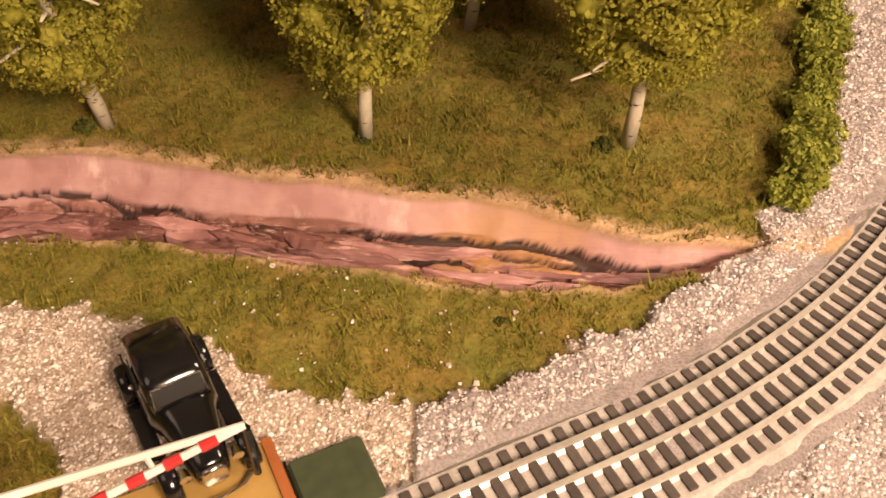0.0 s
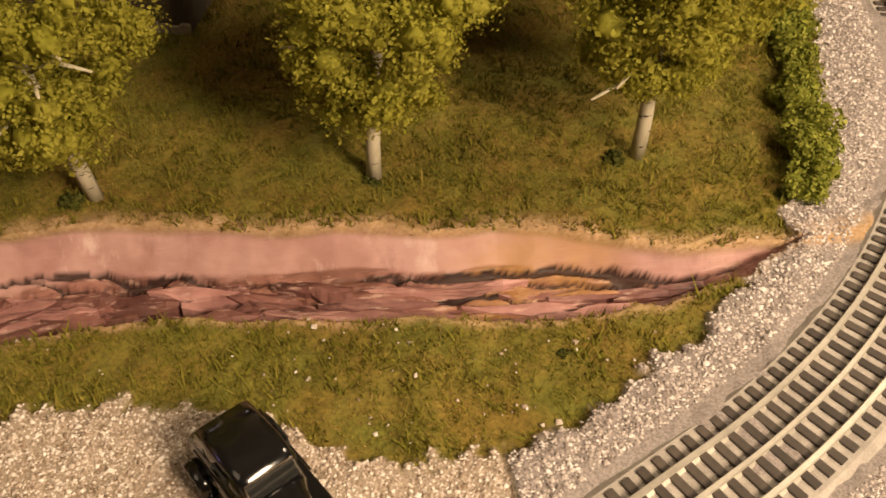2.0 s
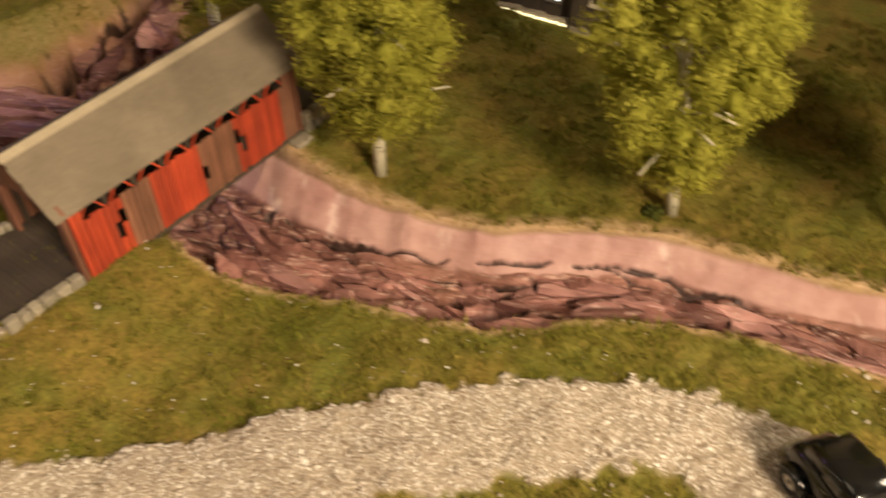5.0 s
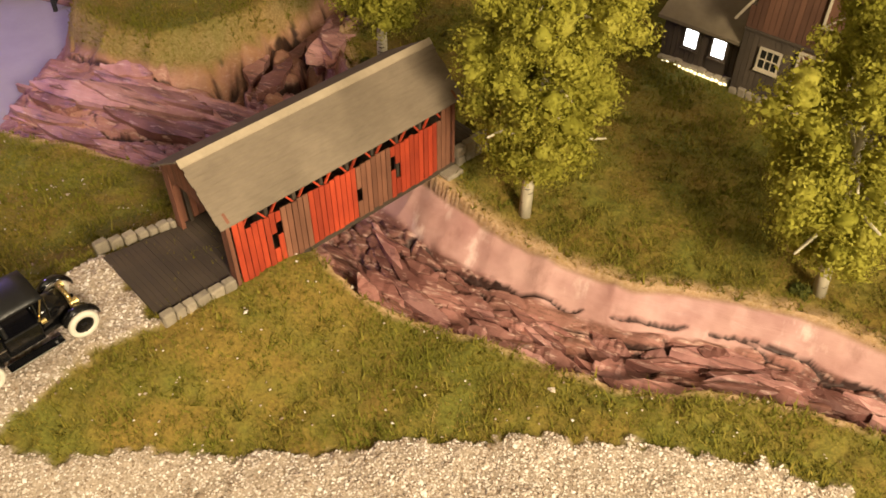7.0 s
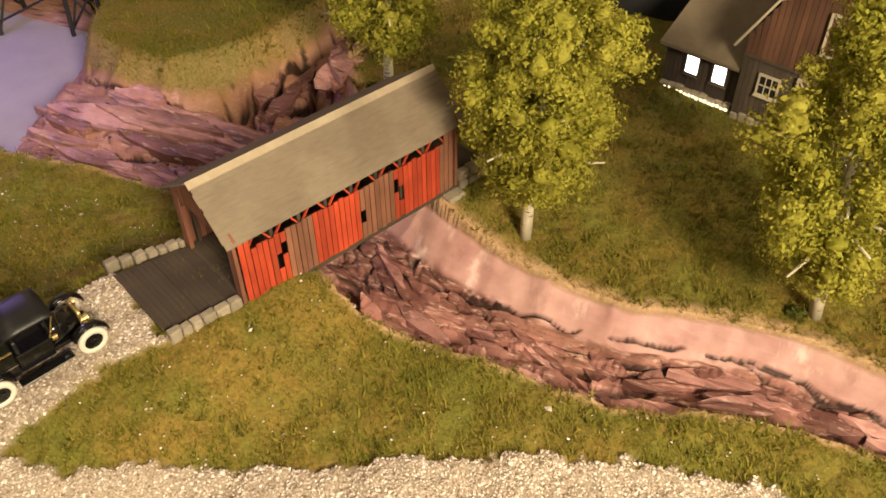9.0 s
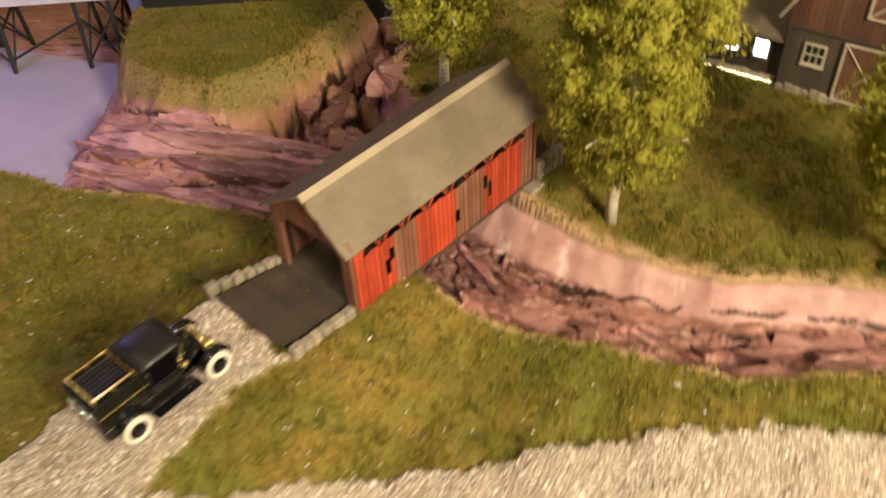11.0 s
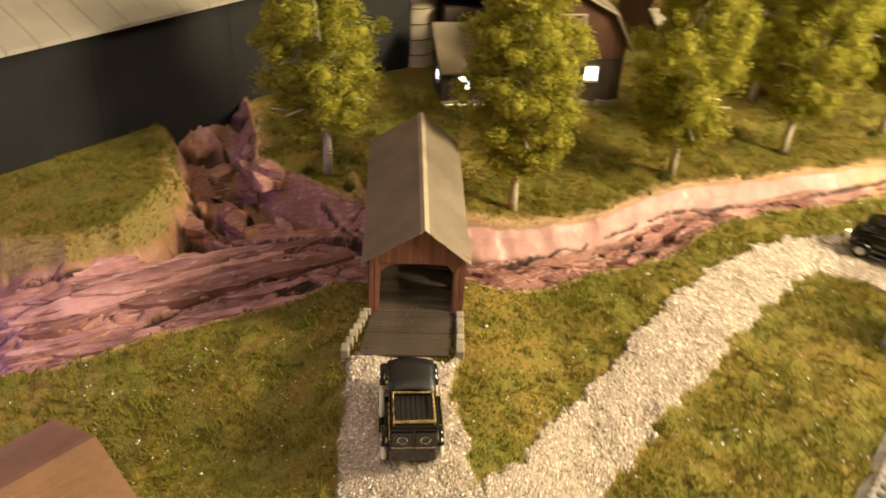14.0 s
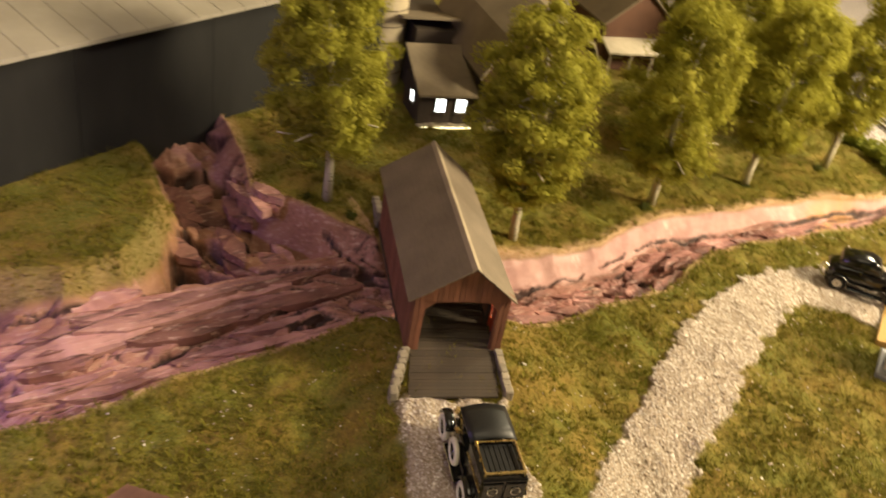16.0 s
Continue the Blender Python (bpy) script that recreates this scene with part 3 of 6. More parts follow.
def loft(sections, closed=True):
    """Skin over rings of equal length; smooth shaded."""
    bm = bmesh.new()
    rings = [[bm.verts.new(p) for p in s] for s in sections]
    n = len(rings[0])
    for a, b in zip(rings, rings[1:]):
        for i in range(n):
            bm.faces.new((a[i], a[(i + 1) % n], b[(i + 1) % n], b[i]))
    if closed:
        bm.faces.new(rings[0][::-1])
        bm.faces.new(rings[-1])
    bmesh.ops.recalc_face_normals(bm, faces=bm.faces)
    for f in bm.faces:
        f.smooth = len(f.verts) == 4
    return bm


def stuff_mesh(name, co, faces, material, label, category):
    me = bpy.data.meshes.new(name)
    me.vertices.add(len(co))
    me.vertices.foreach_set("co", np.asarray(co, np.float32).ravel())
    k = faces.shape[1]
    me.loops.add(faces.size)
    me.loops.foreach_set("vertex_index", faces.ravel())
    me.polygons.add(len(faces))
    me.polygons.foreach_set("loop_start", np.arange(0, faces.size, k))
    me.polygons.foreach_set("loop_total", np.full(len(faces), k))
    me.update(calc_edges=True)
    me.materials.append(material)
    ob = new(name, me)
    return tagged(ob, label, category, kind="stuff") if label else ob


RNG = np.random.default_rng(7)


def scatter(n, box_xy, accept):
    x = RNG.uniform(box_xy[0], box_xy[1], n)
    y = RNG.uniform(box_xy[2], box_xy[3], n)
    z, masks = land(x, y)
    ok = accept(x, y, masks)
    return x[ok], y[ok], z[ok]


def stones(name, x, y, z, size, material, label, category):
    n = len(x)
    base = np.array([(1, 0, -0.3), (-1, 0, -0.3), (0, 1, -0.3), (0, -1, -0.3), (0, 0, 1)], float)
    tri = np.array([(0, 2, 4), (2, 1, 4), (1, 3, 4), (3, 0, 4)])
    s = size * RNG.lognormal(0, 0.35, n)
    v = base[None] * RNG.uniform(0.6, 1.25, (n, 5, 1)) * s[:, None, None] * np.array([1, 1, 0.75])
    v += RNG.normal(0, 0.18, (n, 5, 3)) * s[:, None, None]
    a = RNG.uniform(0, 6.283, n)
    c, d = np.cos(a)[:, None], np.sin(a)[:, None]
    v = np.stack([v[..., 0] * c - v[..., 1] * d, v[..., 0] * d + v[..., 1] * c, v[..., 2]], -1)
    v += np.stack([x, y, z + s * 0.25], -1)[:, None, :]
    f = (tri[None] + (np.arange(n) * 5)[:, None, None]).reshape(-1, 3)
    return stuff_mesh(name, v.reshape(-1, 3), f, material, label, category)


def tufts(name, x, y, z, blades, tall, wide, material, label, category):
    n = len(x) * blades
    x, y, z = (np.repeat(v, blades) for v in (x, y, z))
    x = x + RNG.normal(0, wide * 1.4, n)
    y = y + RNG.normal(0, wide * 1.4, n)
    h = tall * RNG.lognormal(-0.1, 0.4, n)
    a, lean = RNG.uniform(0, 6.283, n), RNG.uniform(0.2, 1.25, n)
    side = np.stack([np.cos(a + 1.57), np.sin(a + 1.57), RNG.normal(0, 0.3, n)], -1) * (wide * RNG.uniform(0.5, 1.3, n))[:, None]
    tip = np.stack([np.cos(a) * np.sin(lean), np.sin(a) * np.sin(lean), np.cos(lean)], -1) * h[:, None]
    p = np.stack([x, y, z - 0.0004], -1)
    v = np.stack([p - side, p + side, p + tip], 1)
    f = np.arange(n * 3).reshape(n, 3)
    return stuff_mesh(name, v.reshape(-1, 3), f, material, label, category)


# ---- room and table ----


def room():
    def slab(name, label, category, material, *b):
        return tagged(part(name, a_box(*b), material), label, category, kind="structure")

    slab("floor", "dark carpet on the floor of the room", "floor", CARPET, -3.2, -2.6, -1.0, 3.0, 2.6, -0.95)
    slab("ceiling", "off-white painted ceiling of the room", "ceiling", CEILING, -3.2, -2.6, 1.75, 3.0, 2.6, 1.8)
    slab("wall_north", "plain beige painted wall of the room", "wall", ROOM_WALL, -3.1, 2.0, -0.95, 2.9, 2.1, 1.75)
    slab("wall_south", "plain beige painted wall of the room", "wall", ROOM_WALL, -3.1, -2.5, -0.95, 2.9, -2.4, 1.75)
    slab("wall_west", "plain beige painted wall of the room", "wall", ROOM_WALL, -3.2, -2.5, -0.95, -3.1, 2.1, 1.75)
    slab("wall_east", "plain beige painted wall of the room", "wall", ROOM_WALL, 2.9, -2.5, -0.95, 3.0, 2.1, 1.75)
    slab("table_frame", "plain wooden table under the railway layout", "table", CARPET, -1.69, -0.59, -0.20, 1.09, 1.49, -0.09)


room()

# ---- railway track ----
ROADBED = surface("moulded_grey_roadbed", (0.28, 0.25, 0.22), (0.52, 0.48, 0.43), 900, 0.85, bump=0.5, depth=0.0008)
TIE = surface("dark_tie", (0.045, 0.036, 0.03), (0.095, 0.075, 0.06), 600, 0.7, spread=0.4)
RAIL = surface("nickel_rail", (0.50, 0.46, 0.39), (0.68, 0.64, 0.56), 300, 0.38, metal=0.5, bump=0.05)


def track_line(reach_back=0.62, reach_on=1.25):
    """Middle of the track as (x, y, heading) at even steps: straight, then the curve."""
    out, step = [], 0.0045
    for k in range(int(reach_back / step), 0, -1):
        out.append((RUN_X - 0.9015 * k * step, RUN_Y - 0.4327 * k * step, math.atan2(0.4327, 0.9015)))
    a0 = math.atan2(RUN_Y - CURVE_Y, RUN_X - CURVE_X)
    for k in range(int(reach_on / step)):
        a = a0 + k * step / CURVE_R
        out.append((CURVE_X + CURVE_R * math.cos(a), CURVE_Y + CURVE_R * math.sin(a), a + math.pi / 2))
    return out


def sweep(section, pts):
    """A section of (offset to the right, height) carried along the line."""
    bm = bmesh.new()
    rings = []
    for x, y, h in pts:
        rx, ry = math.sin(h), -math.cos(h)
        rings.append([bm.verts.new((x + rx * o, y + ry * o, z)) for o, z in section])
    n = len(section)
    for a, b in zip(rings, rings[1:]):
        for i in range(n):
            bm.faces.new((a[i], a[(i + 1) % n], b[(i + 1) % n], b[i]))
    bm.faces.new(rings[0])
    bm.faces.new(rings[-1][::-1])
    bmesh.ops.recalc_face_normals(bm, faces=bm.faces)
    return bm


def railway():
    pts = track_line()
    tr = thing("railway_track", Matrix(), "three-rail curved model railway track on grey roadbed", "railway track")
    part("roadbed", sweep([(-0.036, 0.001), (-0.0265, 0.0085), (0.0265, 0.0085), (0.036, 0.001)], pts), ROADBED, tr, "grey moulded ballast roadbed with sloping sides")
    for name, o, w in (("inner_rail", -0.0152, 0.0016), ("centre_rail", 0.0, 0.0014), ("outer_rail", 0.0156, 0.0016)):
        part(name, sweep([(o - w * 1.6, 0.0086), (o - w * 0.5, 0.0098), (o - w, 0.0118), (o - w * 0.7, 0.0127), (o + w * 0.7, 0.0127), (o + w, 0.0118), (o + w * 0.5, 0.0098), (o + w * 1.6, 0.0086)], pts), RAIL, tr, "worn silver rail")
    tie = part("tie", a_box(-0.0023, -0.0246, 0.0080, 0.0023, 0.0246, 0.0098, bevel=0.0003), TIE, tr)
    first = True
    for x, y, h in pts[::2]:
        if first:
            ob, first = tie, False
        else:
            ob = tie.copy()
            scene.collection.objects.link(ob)
        ob.matrix_local = Matrix.Translation((x, y, 0)) @ Matrix.Rotation(h, 4, "Z")


railway()

# ---- trees and bushes ----


def leaf_bits(centres, radii, per, size, rng, flat=0.85):
    """Small leaf quads on the shells of many clumps."""
    n = len(centres) * per
    c = np.repeat(centres, per, 0)
    r = np.repeat(radii, per)
    d = rng.normal(size=(n, 3))
    d /= np.linalg.norm(d, axis=1)[:, None]
    p = c + d * (r * (0.55 + 0.62 * rng.beta(2.2, 1.6, n)))[:, None] * np.array([1, 1, flat])
    a = rng.normal(size=(n, 3)) + 0.0
    a -= d * (a * d).sum(1)[:, None] * 0.4
    a /= np.linalg.norm(a, axis=1)[:, None]
    b = np.cross(a, d + rng.normal(0, 0.28, (n, 3)))
    b /= np.linalg.norm(b, axis=1)[:, None] + 1e-9
    s = (size * rng.lognormal(0, 0.35, n))[:, None]
    v = np.stack([p - a * s, p + b * s * 0.6, p + a * s, p - b * s * 0.6 + d * s * 0.3], 1)
    return v.reshape(-1, 3), (np.arange(n * 4).reshape(n, 4))


def birch(name, seed, height, width, low, label, leaf=LEAF, limbs_out=3):
    rng = np.random.default_rng(seed)
    root = thing(name, Matrix(), label, "tree", "trees along the gorge")
    lean = rng.normal(0, 0.05, 2)
    path = [(lean[0] * t * height + 0.004 * math.sin(4 * t + seed), lean[1] * t * height + 0.003 * math.cos(5 * t), t * height * 0.9) for t in np.linspace(0, 1, 9)]
    bm = tube(bmesh.new(), path, [0.0042 * (1 - 0.85 * t) + 0.0006 for t in np.linspace(0, 1, 9)], 9)
    for k in range(limbs_out + 9):
        t = 0.24 + 0.6 * k / (limbs_out + 9) + rng.uniform(0, 0.04)
        p = Vector(path[int(t * 8)]).lerp(Vector(path[min(8, int(t * 8) + 1)]), t * 8 % 1)
        a = rng.uniform(0, 6.283)
        reach = width * (0.33 if k >= limbs_out else 0.40) * (1.1 - 0.6 * t)
        q = p + Vector((math.cos(a) * reach, math.sin(a) * reach, reach * rng.uniform(0.1, 0.7)))
        tube(bm, [p, p.lerp(q, 0.5) + Vector((0, 0, 0.006)), q], [0.0020 * (1.1 - t), 0.0014, 0.0007], 6)
    for f in bm.faces:
        f.smooth = True
    part("trunk", bm, BARK, root, "pale birch trunk and bare limbs")
    marks = bmesh.new()
    for k in range(26):
        t = rng.uniform(0.02, 0.42)
        p = Vector(path[int(t * 8)]).lerp(Vector(path[min(8, int(t * 8) + 1)]), t * 8 % 1)
        r, a, w = 0.0042 * (1 - 0.85 * t) + 0.0008, rng.uniform(0, 6.283), rng.uniform(0.25, 0.6)
        h = rng.uniform(0.0002, 0.0006)
        ring = [(p.x + r * math.cos(a + w * j), p.y + r * math.sin(a + w * j)) for j in (-1, 0, 1)]
        lo = [marks.verts.new((x, y, p.z - h * (j == 1))) for j, (x, y) in enumerate(ring)]
        hi = [marks.verts.new((x, y, p.z + h)) for x, y in ring]
        for j in range(2):
            marks.faces.new((lo[j], lo[j + 1], hi[j + 1], hi[j]))
    part("bark_marks", marks, BARK_MARK, root, "dark bark scars")
    centres, radii = [], []
    while len(centres) < 230:
        t = rng.uniform(0, 1)
        # slender crown, widest a third of the way up, with a ragged foot
        a, q = rng.uniform(0, 6.283), rng.uniform(0.25, 1.0) ** 0.6
        lobe = 1 + 0.16 * math.sin(3 * a + 7 * t + seed) + 0.10 * math.sin(5 * a - 12 * t)
        wide = width * 0.45 * (math.sin(math.pi * (0.10 + 0.81 * t)) ** 0.70) * lobe
        z = low + (height - low) * (t * 0.94 + 0.03) + rng.normal(0, 0.004)
        centres.append((lean[0] * z + wide * 0.86 * q * math.cos(a), lean[1] * z + wide * 0.86 * q * math.sin(a), z))
        radii.append(width * rng.uniform(0.05, 0.125))
    v, f = leaf_bits(np.array(centres), np.array(radii), 300, 0.00108, rng)
    crown = stuff_mesh("crown", v, f, leaf, "", "")
    crown.parent = root
    puff(root, np.array(centres), np.array(radii) * 0.52, leaf, rng)
    return root


def puff(root, centres, radii, leaf, rng):
    """Foam lumps that fill the crown behind the loose leaf bits."""
    ball = bmesh.new()
    bmesh.ops.create_icosphere(ball, subdivisions=2, radius=1.0)
    base = np.array([v.co[:] for v in ball.verts])
    tri = np.array([[v.index for v in f.verts] for f in ball.faces])
    ball.free()
    n, k = len(centres), len(base)
    v = base[None] * (radii[:, None] * rng.uniform(0.45, 1.15, (n, k)))[..., None] * np.array([1, 1, 0.88]) + centres[:, None, :]
    f = (tri[None] + (np.arange(n) * k)[:, None, None]).reshape(-1, 3)
    ob = stuff_mesh("foam_filling", v.reshape(-1, 3), f, leaf, "", "")
    ob.parent = root


def shrub(name, seed, width, height, clumps, leaf, label, group=""):
    rng = np.random.default_rng(seed)
    root = thing(name, Matrix(), label, "bush", group)
    a, q = rng.uniform(0, 6.283, clumps), rng.uniform(0, 1, clumps) ** 0.5
    c = np.stack([np.cos(a) * q * width * 0.4, np.sin(a) * q * width * 0.4, rng.uniform(0.15, 0.75, clumps) * height], -1)
    v, f = leaf_bits(c, width * rng.uniform(0.14, 0.26, clumps), 150, 0.0014, rng)
    crown = stuff_mesh("leaves", v, f, leaf, "", "")
    crown.parent = root
    part("stem", rod((0, 0, -0.003), (0, 0, height * 0.5), 0.0009, 6, 0.0004), BARK_MARK, root)
    return root


def plant():
    kinds = [birch("birch_tree", 11, 0.232, 0.134, 0.052, "tall model birch with olive-green crown and white trunk"),
             birch("birch_tree", 23, 0.236, 0.140, 0.050, "broad model birch with ragged olive-green crown"),
             birch("birch_tree", 37, 0.230, 0.132, 0.040, "slender model birch with pale trunk by the gorge")]
    spots = [(0, -0.393, 0.431, 20, 1.0), (1, -0.556, 0.535, 130, 0.98), (2, -0.197, 0.436, 250, 1.02), (1, -0.031, 0.428, 10, 0.98), (0, 0.119, 0.427, 200, 1.02),
             (2, 0.035, 0.555, 60, 0.95), (1, 0.20, 0.58, 90, 0.95), (2, 0.22, 0.80, 20, 1.0), (0, 0.11, 0.90, 220, 1.0)]
    used = set()
    for k, x, y, a, s in spots:
        m = Matrix.Translation((x, y, ground_z(x, y) - 0.002)) @ Matrix.Rotation(radians(a), 4, "Z") @ Matrix.Scale(s, 4)
        if k in used:
            ob = copy_thing(kinds[k], m)
            ob.matrix_world = m
        else:
            kinds[k].matrix_world = m
            used.add(k)
    green = shrub("hedge_bush", 5, 0.034, 0.026, 16, BUSH_LEAF, "bright green foam bush beside the ballast", "hedge by the track")
    dark = shrub("low_bush", 8, 0.024, 0.010, 10, DARK_LEAF, "low dark green bush at a tree's foot", "bushes under the trees")
    hedge = [(0.200, 0.372), (0.213, 0.392), (0.224, 0.415), (0.230, 0.440), (0.243, 0.462), (0.250, 0.488), (0.262, 0.512), (0.270, 0.540), (0.283, 0.566), (0.290, 0.596), (0.30, 0.63), (0.308, 0.665)]
    for k, (x, y) in enumerate(hedge):
        x += 0.006 + 0.004 * math.sin(k * 2.7)
        m = Matrix.Translation((x, y, ground_z(x, y) - 0.002)) @ Matrix.Rotation(k * 1.9, 4, "Z") @ Matrix.Scale(0.7 + 0.55 * (k * 7 % 5) / 5, 4)
        if k:
            copy_thing(green, m).matrix_world = m
        else:
            green.matrix_world = m
    # dark clumps, mostly left of the trunks, stand in for shade on the turf
    feet = [(-0.205, 0.432, 1.0), (-0.035, 0.427, 0.8), (0.108, 0.425, 1.0), (0.197, 0.377, 0.8), (0.235, 0.44, 0.8), (0.26, 0.50, 0.9), (-0.545, 0.50, 0.9), (-0.575, 0.54, 0.8), (0.04, 0.285, 0.5), (-0.41, 0.44, 0.5)]
    for k, (x, y, s) in enumerate(feet):
        m = Matrix.Translation((x, y, ground_z(x, y) - 0.002)) @ Matrix.Rotation(k * 2.3, 4, "Z") @ Matrix.Scale(s * 0.65, 4)
        if k:
            copy_thing(dark, m).matrix_world = m
        else:
            dark.matrix_world = m


plant()

# ---- covered bridge ----
RED_BOARD = surface("red_board", (0.33, 0.030, 0.010), (0.56, 0.075, 0.022), 260, 0.75, stretch=(1, 1, 0.2), spread=0.35)
GREY_BOARD = surface("weathered_board", (0.17, 0.070, 0.038), (0.29, 0.125, 0.070), 260, 0.85, stretch=(1, 1, 0.2), spread=0.3)
BROWN_BOARD = surface("brown_red_board", (0.17, 0.065, 0.035), (0.30, 0.12, 0.07), 260, 0.8, stretch=(1, 1, 0.2), spread=0.3)
SHINGLE = surface("grey_brown_roof", (0.15, 0.115, 0.078), (0.24, 0.19, 0.135), 240, 0.85, stretch=(3, 0.5, 1), bump=0.5)
ROOF_CAP = surface("pale_ridge_board", (0.30, 0.24, 0.16), (0.42, 0.34, 0.24), 240, 0.8)
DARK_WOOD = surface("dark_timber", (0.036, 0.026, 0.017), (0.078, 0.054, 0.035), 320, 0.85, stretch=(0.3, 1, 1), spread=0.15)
FIELDSTONE = surface("grey_fieldstone", (0.23, 0.19, 0.135), (0.42, 0.36, 0.27), 300, 0.9, spread=0.35, bump=0.6)


def bridge():
    length, half, base, deck, eave, ridge = 0.191, 0.0305, 0.0225, 0.0300, 0.0815, 0.1095
    east, west = half, 0.0400
    m = Matrix.Translation((BRIDGE_X, BRIDGE_Y, 0)) @ Matrix.Rotation(math.atan2(ALONG.y, ALONG.x) - math.pi / 2, 4, "Z")
    br = thing("covered_bridge", m, "red covered wooden bridge with a grey-brown shingled roof over the gorge", "bridge")
    rng = random.Random(4)
    for side in (1, -1):
        half = east if side == 1 else west
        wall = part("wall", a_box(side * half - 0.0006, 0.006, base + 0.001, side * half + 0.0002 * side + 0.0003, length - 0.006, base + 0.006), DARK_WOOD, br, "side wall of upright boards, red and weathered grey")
        pitch = 0.0043
        count = int((length - 0.008) / pitch)
        gap = {6: (0.037, 0.050), 7: (0.047, 0.058), 22: (0.036, 0.047), 29: (0.046, 0.058), 30: (0.037, 0.050)}
        for k in range(count):
            y = 0.005 + k * pitch
            top = eave - 0.0150 + rng.uniform(-0.001, 0.0008) if not (k < 2 or k > count - 3) else eave - 0.001
            low = base + rng.uniform(-0.001, 0.0006)
            red = not (8 <= k <= 12 or 22 <= k <= 28 or k >= 39) if side == 1 else True
            stuff = (RED_BOARD if red else GREY_BOARD) if side == 1 else BROWN_BOARD
            spans = [(low, top)]
            if side == 1 and k in gap:
                spans = [(low, gap[k][0]), (gap[k][1], top)]
            for z0, z1 in spans:
                out = rng.uniform(0, 0.0004)
                part("board", a_box(side * half - 0.0006 + side * 0.0007 + side * out, y + 0.0002, z0, side * half + 0.0006 + side * 0.0007 + side * out, y + pitch - 0.0003, z1, bevel=0.00015), stuff, wall)
        for k in range(9):
            y = 0.010 + k * (length - 0.02) / 8
            part("post", a_box(side * (half - 0.003) - 0.0012, y - 0.0012, deck, side * (half - 0.003) + 0.0012, y + 0.0012, eave - 0.001), DARK_WOOD, br)
            if k < 8:
                y2 = y + (length - 0.02) / 8
                part("brace", rod((side * (half - 0.001), y + 0.002, eave - 0.0165), (side * (half - 0.001), (y + y2) / 2, eave - 0.0035), 0.0009, 4), RED_BOARD if side == 1 else DARK_WOOD, br)
                part("brace", rod((side * (half - 0.001), y2 - 0.002, eave - 0.0165), (side * (half - 0.001), (y + y2) / 2, eave - 0.0035), 0.0009, 4), RED_BOARD if side == 1 else DARK_WOOD, br)
        part("sill_beam", a_box(side * half - 0.0022, 0.002, base - 0.004, side * half + 0.0012, length + 0.03, base + 0.0005), DARK_WOOD, br)
        # roof slope: overlapping courses of shingle
        slope = thing("roof", Matrix(), "", "")
        slope.parent = br
        del_keys = [k for k in ("label", "category") if k in slope]
        for k in del_keys:
            del slope[k]
        reach = 0.0365 if side == 1 else 0.0465
        courses = 11
        for k in range(courses):
            f0, f1 = k / courses, (k + 1.12) / courses
            f1 = min(f1, 1.0)
            lift = 0.0004
            x0, z0 = side * reach * (1 - f0), eave - 0.0025 + (ridge - eave + 0.0025) * f0
            x1, z1 = side * reach * (1 - f1), eave - 0.0025 + (ridge - eave + 0.0025) * f1
            jag = rng.uniform(-0.0005, 0.0005)
            part("shingle_course", prism([(x0, z0 + lift), (x1, z1), (x1, z1 - 0.001), (x0, z0 - 0.0007)], -0.004 + jag, length + 0.004 + jag), SHINGLE, slope)
    part("ridge_board", prism([(-0.0036, ridge - 0.0022), (0, ridge + 0.0010), (0.0036, ridge - 0.0022), (0.0036, ridge - 0.0034), (0, ridge), (-0.0036, ridge - 0.0034)], -0.0045, length + 0.0045), ROOF_CAP, br, "pale ridge board")
    for y, label in ((0.0015, "brown-red gable front with a dark opening"), (length - 0.0035, "")):
        bm = bmesh.new()
        w, half = east + 0.002, west
        prism([(-west - 0.001, base), (-0.0330, base), (-0.0320, 0.068), (-0.0250, 0.0745), (0, 0.0755), (0, ridge - 0.003), (-west - 0.003, eave - 0.001), (-west - 0.001, eave - 0.003)], y, y + 0.002, bm)
        prism([(w, base), (0.0235, base), (0.0235, 0.068), (0.0185, 0.0745), (0, 0.0755), (0, ridge - 0.003), (w + 0.003, eave - 0.001), (w, eave - 0.003)], y, y + 0.002, bm)
        front = part("portal", bm, BROWN_BOARD, br, label)
        for k in range(18):
            x = -0.0387 + k * 0.0041
            lowz = base + 0.001 if x > 0.024 or x < -0.033 else 0.0765
            hi = ridge - 0.0045 - abs(x) * (ridge - eave) / (0.0365 if x > 0 else 0.0465)
            if hi - lowz > 0.003:
                part("gable_board", a_box(x - 0.0018, y - 0.0007, lowz, x + 0.0018, y - 0.0001, hi), BROWN_BOARD, front)
    plank = part("deck_plank", a_box(-0.0385, -0.00178, deck - 0.002, 0.0285, 0.00178, deck, bevel=0.00012), DARK_WOOD, br)
    first = True
    y = -0.049
    while y < length + 0.03:
        if first:
            ob, first = plank, False
        else:
            ob = plank.copy()
            scene.collection.objects.link(ob)
        ob.matrix_local = Matrix.Translation((rng.uniform(-0.0003, 0.0003) + min(0, y) * 0.16, y, rng.uniform(-0.0002, 0.0002)))
        y += 0.00365
